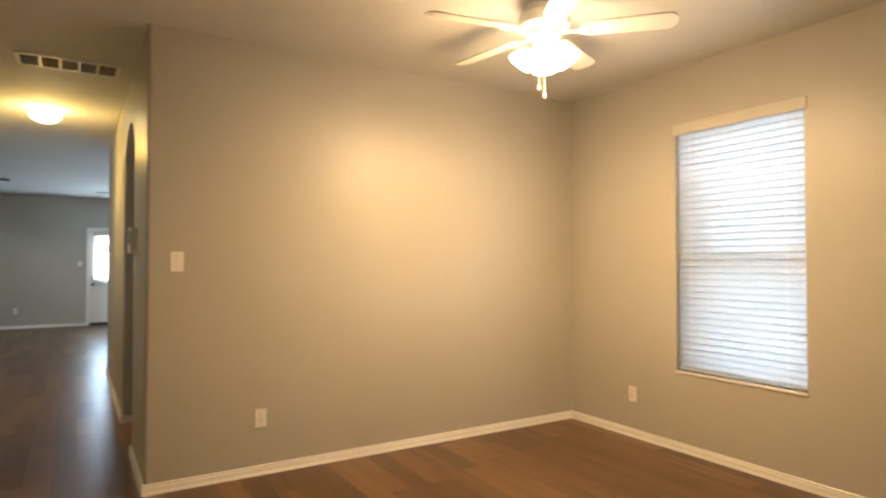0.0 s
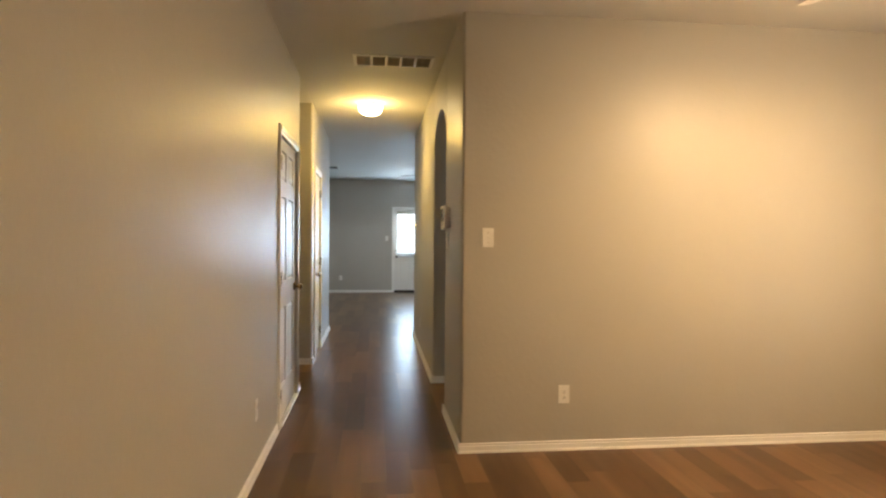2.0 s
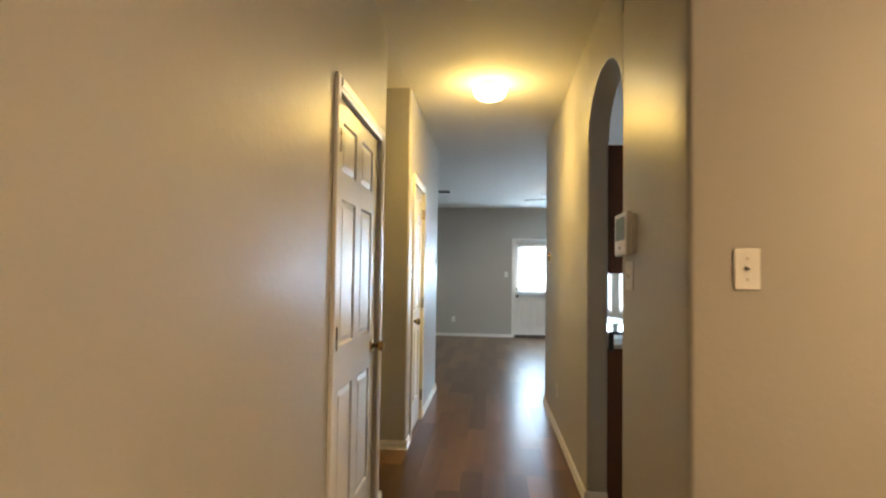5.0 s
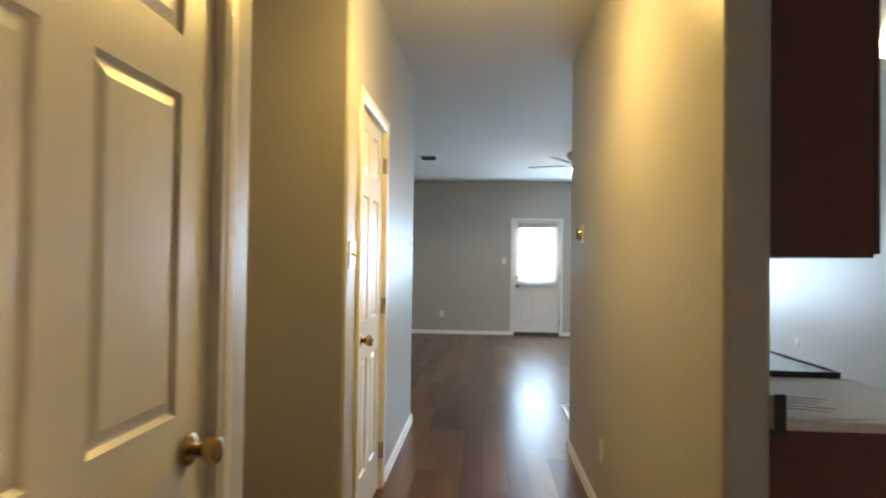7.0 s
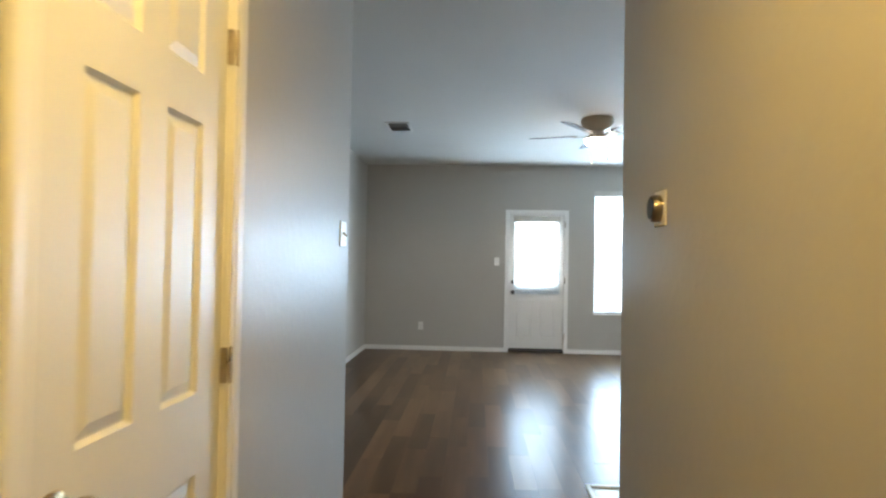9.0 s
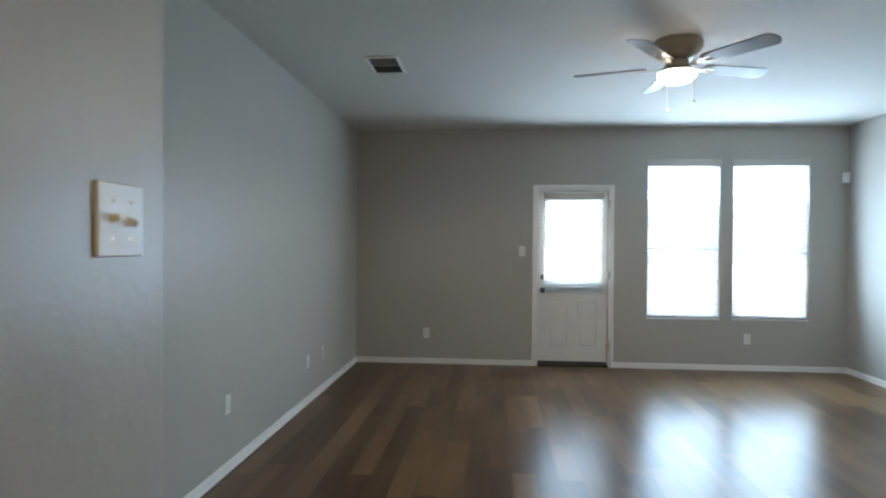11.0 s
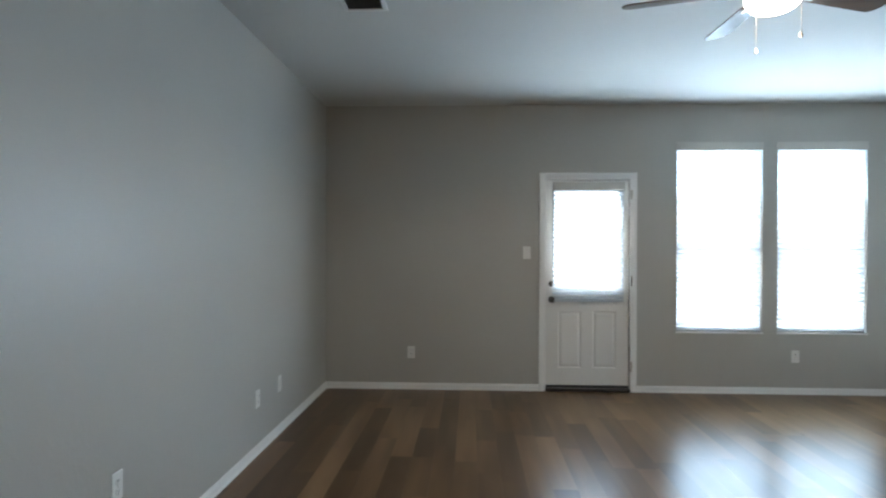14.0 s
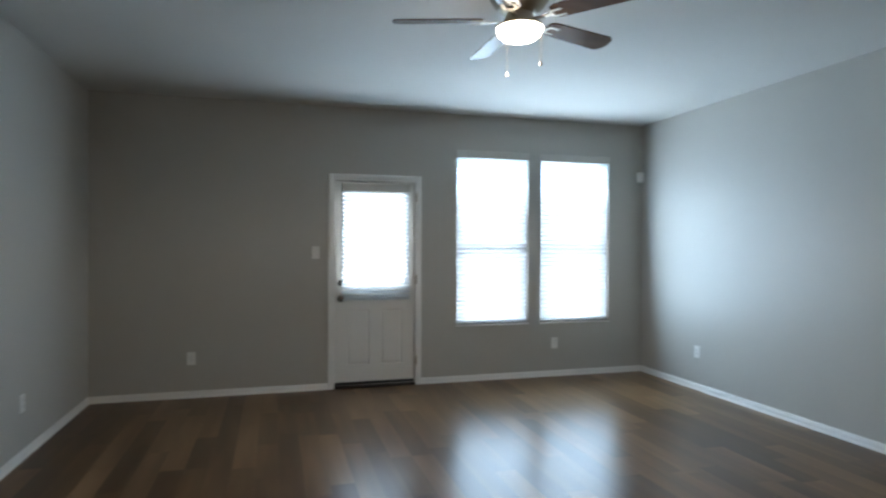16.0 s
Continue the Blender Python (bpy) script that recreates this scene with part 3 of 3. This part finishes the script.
# ---- ceiling fans ----
def fan_blade(length, w0, w1, mat, label):
    """A blade along +x from the hub, pitched; outline with rounded tip."""
    pts = []
    for k in range(9):
        a = -math.pi / 2 + math.pi * k / 8
        r = w1 / 2
        pts.append((length - 0.05 + 0.05 * math.cos(a), r * math.sin(a)))
    pts += [(0.03, w0 / 2), (0.0, w0 / 2 - 0.015), (0.0, -w0 / 2 + 0.015), (0.03, -w0 / 2)]
    bm = prism(pts, 0, 0.007)
    return bm


def ceiling_fan(name_label, at, blade_z, radius, phase, blade_mat, body_mat, blade_label, hugger=False):
    f = thing("ceiling_fan", name_label, "ceiling fan", (at[0], at[1], 0))
    if hugger:
        part("motor_housing", lathe([(0, H), (0.150, H), (0.158, H - 0.010), (0.158, H - 0.040), (0.150, H - 0.060), (0.128, H - 0.092), (0.098, H - 0.118), (0.075, H - 0.128), (0, H - 0.128)], 40), body_mat, f, "", True)
        part("rotor_ring", lathe([(0, H - 0.128), (0.070, H - 0.128), (0.074, blade_z + 0.012), (0.085, blade_z + 0.006), (0.085, blade_z - 0.012), (0.060, blade_z - 0.018), (0, blade_z - 0.018)], 36), NICKEL, f, "polished metal ring under the motor", True)
    else:
        part("canopy", lathe([(0, H), (0.085, H), (0.092, H - 0.012), (0.092, H - 0.03), (0.075, H - 0.05), (0.07, H - 0.055), (0, H - 0.055)], 32), body_mat, f, "", True)
        top = H - 0.055
        part("motor_housing", lathe([(0, top), (0.10, top), (0.135, top - 0.012), (0.14, top - 0.035), (0.138, blade_z + 0.03), (0.12, blade_z + 0.012), (0.09, blade_z + 0.004), (0.085, blade_z - 0.025), (0.06, blade_z - 0.03), (0, blade_z - 0.03)], 36), body_mat, f, "", True)
    for k in range(5):
        m = pose(0, 0, blade_z, 0, 0, phase + 72 * k)
        b = part("blade", fan_blade(radius - 0.19, 0.115, 0.14, blade_mat, blade_label), blade_mat, f, blade_label)
        b.matrix_basis = m @ pose(0.19, 0, 0.002, -12, 0, 0)
        bm = cube(0.075, 0.20, -0.014, 0.014, -0.008, -0.003, bevel=0.002)
        box(bm, 0.19, 0.255, -0.036, -0.022, -0.008, -0.004, bevel=0.001)
        box(bm, 0.19, 0.255, 0.022, 0.036, -0.008, -0.004, bevel=0.001)
        box(bm, 0.185, 0.20, -0.036, 0.036, -0.0085, -0.0035, bevel=0.001)
        br = part("blade_bracket", bm, body_mat, f)
        br.matrix_basis = m @ pose(0, 0, 0, -6, 0, 0)
    return f


def pull_chain(f, x, y, z0, z1, mat):
    bm = bmesh.new()
    n = int((z0 - z1) / 0.006)
    for k in range(n):
        z = z0 - (z0 - z1) * (k + 0.5) / n
        bmesh.ops.create_icosphere(bm, subdivisions=1, radius=0.003, matrix=Matrix.Translation((x, y, z)))
    c = part("pull_chain", bm, mat, f)
    part("chain_fob", lathe([(0, z1), (0.006, z1 - 0.004), (0.0085, z1 - 0.014), (0.006, z1 - 0.024), (0, z1 - 0.027)], 12, (x, y, 0)), mat, c, "", True)


fa = ceiling_fan("white ceiling fan with lit bell glass shades and pull chains", FAN_A, 2.56, 0.68, 26, FANWHITE, FANWHITE, "")
part("light_fitter", lathe([(0, 2.535), (0.045, 2.53), (0.055, 2.515), (0.06, 2.485), (0.05, 2.455), (0.025, 2.44), (0, 2.435)], 28), FANWHITE, fa, "", True)
for k in range(4):
    a = 49 + 90 * k
    shade = part("glass_shade", lathe([(0.022, 0.0), (0.034, -0.006), (0.052, -0.028), (0.068, -0.062), (0.073, -0.088), (0.080, -0.105), (0.077, -0.104), (0.069, -0.086), (0.062, -0.06), (0.046, -0.027), (0.020, -0.004)], 24), SHADE, fa, "lit frosted bell glass shade", True)
    shade.matrix_basis = pose(0, 0, 0, 0, 0, a) @ pose(0.078, 0, 2.470, 0, -38, 0) @ Matrix.Scale(0.86, 4)
    arm = part("lamp_arm", lathe([(0, 0), (0.009, 0), (0.009, 0.07), (0.024, 0.075), (0.026, 0.10), (0.0, 0.10)], 14, (0, 0, 0), "x"), FANWHITE, fa, "", True)
    arm.matrix_basis = pose(0, 0, 2.48, 0, 0, a) @ pose(0.02, 0, 0, 0, 20, 0)
pull_chain(fa, 0.02, 0.02, 2.44, 2.245, FANWHITE)
pull_chain(fa, -0.045, -0.01, 2.46, 2.27, FANWHITE)

fl = ceiling_fan("hugger ceiling fan with walnut blades and a lit glass bowl", FAN_L, 2.550, 0.67, 18, BLADE, HOUSING, "walnut-stained wooden blade", True)
part("light_fitter", lathe([(0, 2.565), (0.050, 2.565), (0.066, 2.557), (0.110, 2.553), (0.125, 2.550), (0.125, 2.540), (0, 2.540)], 32, (0, 0, -0.03)), HOUSING, fl, "", True)
bowl = part("glass_bowl", lathe([(0.121, 2.540), (0.120, 2.530), (0.110, 2.508), (0.086, 2.488), (0.048, 2.476), (0.0, 2.472)], 32, (0, 0, -0.03)), BOWLG, fl, "lit frosted glass bowl", True)
pull_chain(fl, -0.035, 0.09, 2.505, 2.306, NICKEL)
pull_chain(fl, 0.08, -0.09, 2.505, 2.322, NICKEL)

# ---- flush lights of hall and kitchen ----
def flush_light(label, x, y):
    f = thing("ceiling_light", label, "ceiling light", (x, y, 0))
    part("base_pan", lathe([(0, H), (0.085, H), (0.09, H - 0.01), (0.09, H - 0.028), (0.085, H - 0.034), (0, H - 0.034)], 36), NICKEL, f, "satin metal base", True)
    part("glass_dome", lathe([(0.122, H - 0.034), (0.124, H - 0.05), (0.116, H - 0.08), (0.092, H - 0.106), (0.05, H - 0.122), (0.0, H - 0.128)], 36), DOMEG, f, "lit frosted glass dome", True)


flush_light("round flush hall ceiling light with a lit glass dome", *DOME)
flush_light("round flush kitchen ceiling light with a lit glass dome", *KITCHEN)


# ---- vents ----
def ceiling_vent(x0, x1, y0, y1, cells, label, filtered):
    v = thing("ceiling_vent", label, "vent", ((x0 + x1) / 2, (y0 + y1) / 2, H))
    hx, hy, fr = (x1 - x0) / 2, (y1 - y0) / 2, 0.026
    for a in ((-hx, hx, -hy, -hy + fr), (-hx, hx, hy - fr, hy), (-hx, -hx + fr, -hy + fr, hy - fr), (hx - fr, hx, -hy + fr, hy - fr)):
        part("frame", cube(*a, -0.011, 0.0, bevel=0.003), VENTMETAL, v)
    # without a filter, a near-black sheet paints the shade behind the slats
    part("backing", cube(-hx + fr, hx - fr, -hy + fr, hy - fr, -0.0015, -0.0005), FILTER if filtered else VENTDARK, v)
    if filtered:
        for k in range(1, cells):
            x = -hx + fr + (2 * hx - 2 * fr) * k / cells
            part("divider", cube(x - 0.009, x + 0.009, -hy + fr, hy - fr, -0.010, -0.0015), VENTMETAL, v)
        n = int((2 * hy - 2 * fr) / 0.013)
        first = None
        for k in range(n):
            y = -hy + fr + 0.013 * (k + 0.5)
            if first is None:
                first = part("slat", cube(-hx + fr, hx - fr, -0.005, 0.005, -0.0006, 0.0006), FILTER, v)
                s = first
            else:
                s = new("slat", first.data)
                s.parent = v
            s.matrix_basis = pose(0, y, -0.0045, 35, 0, 0)
    else:
        n = 9
        first = None
        for half in (-1, 1):
            for k in range(n):
                y = half * (0.008 + (hy - fr - 0.012) * (k + 0.5) / n)
                if first is None:
                    first = part("slat", cube(-hx + fr, hx - fr, -0.007, 0.007, -0.0005, 0.0005), VENTSLAT, v)
                    s = first
                else:
                    s = new("slat", first.data)
                    s.parent = v
                s.matrix_basis = pose(0, y, -0.0065, 40 * half, 0, 0)
        part("divider", cube(-hx + fr, hx - fr, -0.008, 0.008, -0.008, -0.0015), VENTMETAL, v)
    return v


ceiling_vent(0.478, 1.100, 4.695, 4.985, 5, "white return-air grille with five filter bays in the ceiling", True)
ceiling_vent(-0.325, -0.075, 11.955, 12.365, 2, "white louvred supply vent in the ceiling", False)
ceiling_vent(2.40, 2.65, 10.44, 10.85, 2, "white louvred supply vent in the ceiling", False)
ceiling_vent(2.03, 2.26, 7.02, 7.38, 2, "white louvred supply vent in the kitchen ceiling", False)


# ---- wall plates: own x along the wall, -y towards the room ----
def plate(bm, w, h):
    return box(bm, -w / 2, w / 2, -0.006, 0, -h / 2, h / 2, bevel=0.003, seg=2)


def outlet(at, rz, label="white duplex outlet on the wall"):
    o = thing("wall_outlet", label, "outlet", at, rz, "wall outlets")
    part("cover_plate", plate(bmesh.new(), 0.072, 0.116), PLASTIC, o)
    for z in (-0.020, 0.020):
        r = part("receptacle", lathe([(0, 0), (0.0165, 0), (0.0160, 0.002), (0, 0.002)], 18, (0, 0, 0), "y"), PLASTIC, o)
        r.matrix_basis = pose(0, -0.006, z, 0, 0, 180)
        bm = bmesh.new()
        for x in (-0.0063, 0.0063):
            box(bm, x - 0.001, x + 0.001, 0.0018, 0.0026, -0.001, 0.008)
        box(bm, -0.0022, 0.0022, 0.0018, 0.0026, -0.010, -0.006)
        part("slots", bm, DARKPL, r)
    part("screw", lathe([(0, 0), (0.003, 0), (0.003, 0.001), (0, 0.001)], 10, (0, 0, 0), "y"), NICKEL, o).matrix_basis = pose(0, -0.006, 0, 0, 0, 180)
    return o


def switch(at, rz, gangs=1, label="white toggle light switch on the wall", blank=False):
    o = thing("light_switch", label, "light switch", at, rz, "light switches")
    part("cover_plate", plate(bmesh.new(), 0.072 + 0.046 * (gangs - 1), 0.118), PLASTIC, o)
    for k in range(gangs):
        x = 0.046 * (k - (gangs - 1) / 2)
        part("slot", cube(x - 0.0055, x + 0.0055, -0.0066, -0.0055, -0.0125, 0.0125), PLASTIC if not blank else DARKPL, o)
        t = part("toggle", cube(-0.004, 0.004, -0.014, 0.0, -0.005, 0.005, bevel=0.0015), PLASTIC, o)
        t.matrix_basis = pose(x, -0.005, 0, -28 if k % 2 == 0 else 28, 0, 0)
        for z in (-0.030, 0.030):
            part("screw", lathe([(0, 0), (0.003, 0), (0.003, 0.001), (0, 0.001)], 10, (0, 0, 0), "y"), NICKEL, o).matrix_basis = pose(x, -0.006, z, 0, 0, 180)
    return o


# rz: 0 faces south (-y), 90 faces +x, -90 faces -x
outlet((1.841, YD, 0.352), 0)
switch((1.347, YD, 1.333), 0)
outlet((XR, 3.085, 0.326), -90)
outlet((HL, 3.52, 0.36), 90)
outlet((-0.165, YB, 0.354), 0)
outlet((3.428, YB, 0.352), 0)
switch((0.934, YB, 1.311), 0)
outlet((XL, 11.26, 0.41), 90)
outlet((XL, 12.83, 0.36), 90)
outlet((XL, 13.28, 0.36), 90, "white cable and phone outlet low on the wall")
outlet((XR, 13.77, 0.365), -90)
outlet((XR, 11.75, 0.345), -90)
outlet((HR, 7.10, 0.345), -90)
switch((HL, 6.55, 1.322), 90, 2, "white two-gang toggle switch beside the closet door")
switch((HL, 8.675, 1.426), 90, 2, "white two-gang toggle switch near the corner")

# alarm keypad over a blank plate
kp = thing("alarm_keypad", "white plastic alarm keypad with a small display", "keypad", (HR, 4.46, 1.477), -90)
part("back_box", cube(-0.102, 0.102, -0.018, 0, -0.078, 0.078, bevel=0.006, seg=2), PLASTIC, kp)
part("front_cover", cube(-0.112, 0.112, -0.042, -0.018, -0.087, 0.087, bevel=0.007, seg=2), PLASTIC, kp)
part("display", cube(-0.085, 0.085, -0.0432, -0.0405, -0.025, 0.068), LCD, kp, "grey display window")
part("lower_door", cube(-0.09, 0.09, -0.0434, -0.0405, -0.074, -0.034, bevel=0.001), PLASTIC, kp)
part("badge", cube(-0.016, 0.016, -0.0438, -0.0425, -0.060, -0.050), DARKPL, kp)
switch((HR, 4.47, 1.31), -90, 2, "white two-gang toggle switch under the keypad")

th = thing("thermostat", "small thermostat with a dark screen on the wall", "thermostat", (HR, 7.77, 1.48), -90)
part("backplate", cube(-0.055, 0.055, -0.006, 0, -0.055, 0.055, bevel=0.003), PLASTIC, th)
part("dial", lathe([(0, 0), (0.042, 0), (0.042, 0.018), (0.038, 0.026), (0, 0.027)], 28, (0, 0, 0), "y"), NICKEL, th, "round metal dial", True).matrix_basis = pose(0, -0.006, 0, 0, 0, 180)
part("screen", lathe([(0, 0), (0.033, 0), (0.033, 0.0015), (0, 0.002)], 24, (0, 0, 0), "y"), DARKPL, th).matrix_basis = pose(0, -0.0325, 0, 0, 0, 180)

ms = thing("motion_detector_sensor".replace("motion_", ""), "white corner-mounted alarm sensor", "sensor", (XR - 0.055, YB - 0.055, 2.14), -45)
part("housing", cube(-0.034, 0.034, -0.025, 0.02, -0.055, 0.055, bevel=0.008, seg=2), PLASTIC, ms)
part("lens", cube(-0.024, 0.024, -0.028, -0.0245, -0.045, 0.005, bevel=0.002), TRIM, ms)
part("corner_bracket", cube(-0.02, 0.02, 0.02, 0.052, -0.02, 0.02), PLASTIC, ms)

# ---- kitchen seen through the arch ----
KX = HR + TE + 0.002


def cabinet(name, label, x0, x1, y0, y1, z0, z1, front_at_x1=True):
    c = thing(name, label, "cabinet", (0, 0, 0))
    part("body", cube(x0, x1 - 0.02, y0, y1, z0, z1, bevel=0.002), CABINET, c)
    n = max(1, round((y1 - y0) / 0.42))
    for k in range(n):
        a, b = y0 + (y1 - y0) * k / n + 0.004, y0 + (y1 - y0) * (k + 1) / n - 0.004
        d = part("cabinet_door", cube(x1 - 0.019, x1, a, b, z0 + 0.01, z1 - 0.01, bevel=0.003), CABINET, c)
        part("door_panel", cube(x1 - 0.001, x1 + 0.005, a + 0.06, b - 0.06, z0 + 0.07, z1 - 0.07, bevel=0.004), CABINET, d)
        part("knob", lathe([(0, 0), (0.006, 0), (0.006, 0.012), (0.014, 0.018), (0.012, 0.026), (0, 0.027)], 14, (x1, b - 0.03, (z0 + z1) / 2), "x"), NICKEL, d)
    return c


cabinet("wall_cabinet", "dark cherry upper kitchen cabinet with a plain end panel", KX, KX + 0.305, 5.62, 6.10, 1.325, 2.095)
CF = 1.842 - KX  # counter depth
for y0, y1 in ((5.575, 6.165), (6.94, 7.90)):
    cabinet("base_cabinet", "dark cherry base kitchen cabinet under the counter", KX, KX + CF - 0.025, y0, y1, 0.0, 0.884)
for y0, y1 in ((5.55, 6.165), (6.94, 7.92)):
    tagged(link("countertop", cube(KX, KX + CF, y0, y1, 0.886, 0.912, bevel=0.005, seg=2), LAMINATE), "beige laminate kitchen countertop on dark cabinets", "countertop", "countertops")
bs = tagged(link("backsplash", cube(KX, KX + 0.022, 5.556, 6.165, 0.913, 0.972, bevel=0.005, seg=2), LAMINATE), "low laminate backsplash on the countertop", "backsplash")
part("end_cap", cube(KX, KX + 0.030, 5.545, 5.554, 0.872, 0.978, bevel=0.004, seg=2), DARKPL, bs, "dark rounded end cap")
st = thing("kitchen_range", "freestanding range with a pale glass cooktop", "range", (KX, 6.552, 0))
part("body", cube(0.004, CF - 0.05, -0.380, 0.380, 0.0, 0.90, bevel=0.004), TRIM, st, "white enamel body")
part("cooktop", cube(0.01, CF - 0.028, -0.376, 0.378, 0.902, 0.926, bevel=0.004), COOKTOP, st, "pale reflective glass cooktop")
part("cooktop_rim", box(cube(0.01, CF - 0.02, -0.382, -0.3765, 0.90, 0.931), CF - 0.0275, CF - 0.021, -0.376, 0.38, 0.90, 0.931), DARKPL, st, "thin dark rim")
part("oven_door", cube(CF - 0.049, CF - 0.02, -0.36, 0.36, 0.16, 0.72, bevel=0.006), TRIM, st)
hd = part("handle", cube(CF + 0.01, CF + 0.025, -0.30, 0.30, 0.665, 0.685, bevel=0.004), NICKEL, st)
part("handle_post", box(cube(CF - 0.02, CF + 0.01, -0.28, -0.265, 0.668, 0.682), CF - 0.02, CF + 0.01, 0.265, 0.28, 0.668, 0.682), NICKEL, hd)
for k, (x, y, a) in enumerate(((KX + 0.15, 5.715, 6), (KX + 0.155, 5.73, -18))):
    p = tagged(link("paper_sheet", cube(-0.105, 0.105, -0.14, 0.14, 0, 0.0012), PAPER), "loose white printed sheet lying on the countertop", "paper", "papers on the counter")
    p.matrix_world = pose(x, y, 0.9125 + 0.0014 * k, 0, 0, a)
    for i in range(5):
        part("print_line", cube(-0.08, 0.08 - 0.02 * (i % 3), 0.085 - 0.04 * i, 0.093 - 0.04 * i, 0.0013, 0.0017), DARKPL, p)

# ---- kitchen tile with a white edge strip ----
KT = (1.315, XR, YD + T, 9.475)
tb = bmesh.new()
box(tb, KT[0], KT[1], KT[2], KT[3], -0.0075, -0.002)
tg = part("grout_bed", tb, GROUT, FLOOR)
bm = bmesh.new()
nx, ny = 10, 17
for i in range(nx):
    for j in range(ny):
        sx, sy = (KT[1] - KT[0]) / nx, (KT[3] - KT[2]) / ny
        box(bm, KT[0] + sx * i + 0.003, KT[0] + sx * (i + 1) - 0.003, KT[2] + sy * j + 0.003, KT[2] + sy * (j + 1) - 0.003, -0.0019, 0.001)
tagged(part("tile", bm, TILE, FLOOR, "pale square ceramic floor tile"), kind="stuff")
strip = box(cube(KT[0] - 0.03, KT[0] - 0.001, RE + 0.02, KT[3] + 0.03, 0.0005, 0.012, bevel=0.004), KT[0], KT[1] - 0.02, KT[3] + 0.001, KT[3] + 0.03, 0.0005, 0.012, bevel=0.004)
structure("floor_trim", strip, TRIM, "white transition strip between laminate and tile", "trim")

# ---- laminate planks ----
PW = 0.140
rnd = random.Random(11)
near, far = [], bmesh.new()
col0 = -2.16
ncol = int((XR + 0.1 - col0) / PW) + 1
shared = {}


def plank_mesh(length):
    key = round(length, 2)
    if key not in shared:
        bm = cube(0.00012, PW - 0.00012, 0.0002, key - 0.0002, -0.0075, 0.0)
        me = bpy.data.meshes.new("plank")
        bm.to_mesh(me)
        bm.free()
        me.materials.append(PLANK)
        shared[key] = me
    return shared[key]


def is_near(x, y):
    return (-0.15 < x < 1.3 and 0.6 < y < 14.7) or (-1.0 < x < 4.5 and 9.6 < y < 14.7) or (1.1 < x < 4.5 and 1.6 < y < 3.8)


for c in range(ncol):
    x0 = KT[0] - 0.03 + PW * (c - int((KT[0] - 0.03 - col0) / PW) - 1)
    y = YS - 0.1 - rnd.uniform(0, 1.2)
    while y < YB + 0.1:
        run = rnd.choice((0.62, 0.80, 0.95, 1.10, 1.22))
        a, b = max(y, YS - 0.1), min(y + run, YB + 0.02)
        y += run
        if b - a < 0.05:
            continue
        if x0 + PW < XL - T + 0.02 and not N0 - T < a < N1:
            continue
        if x0 + PW < HL - 0.1:
            if a < 7.0:
                a, b = max(a, N0 - 0.05), min(b, N1 + 0.05)
            else:
                a = max(a, LE - 0.05)
            if b - a < 0.05:
                continue
        spans = [(a, b)]
        if x0 > KT[0] - 0.05:
            spans = [(a, min(b, YD + 0.06)), (max(a, KT[3] + 0.03), b)]
        for a, b in spans:
            b = a + round(b - a, 2)
            if b - a < 0.05:
                continue
            if is_near(x0 + PW / 2, (a + b) / 2) and len(near) < 300:
                o = new("plank", plank_mesh(b - a))
                o.parent = FLOOR
                o.location = (x0, a, rnd.uniform(-0.0002, 0.0))
                near.append(o)
            else:
                box(far, x0 + 0.00012, x0 + PW - 0.00012, a + 0.0002, b - 0.0002, -0.0075, -0.0002)
tagged(part("planks", far, PLANKS, FLOOR, "dark wood-look laminate planks"), kind="stuff")
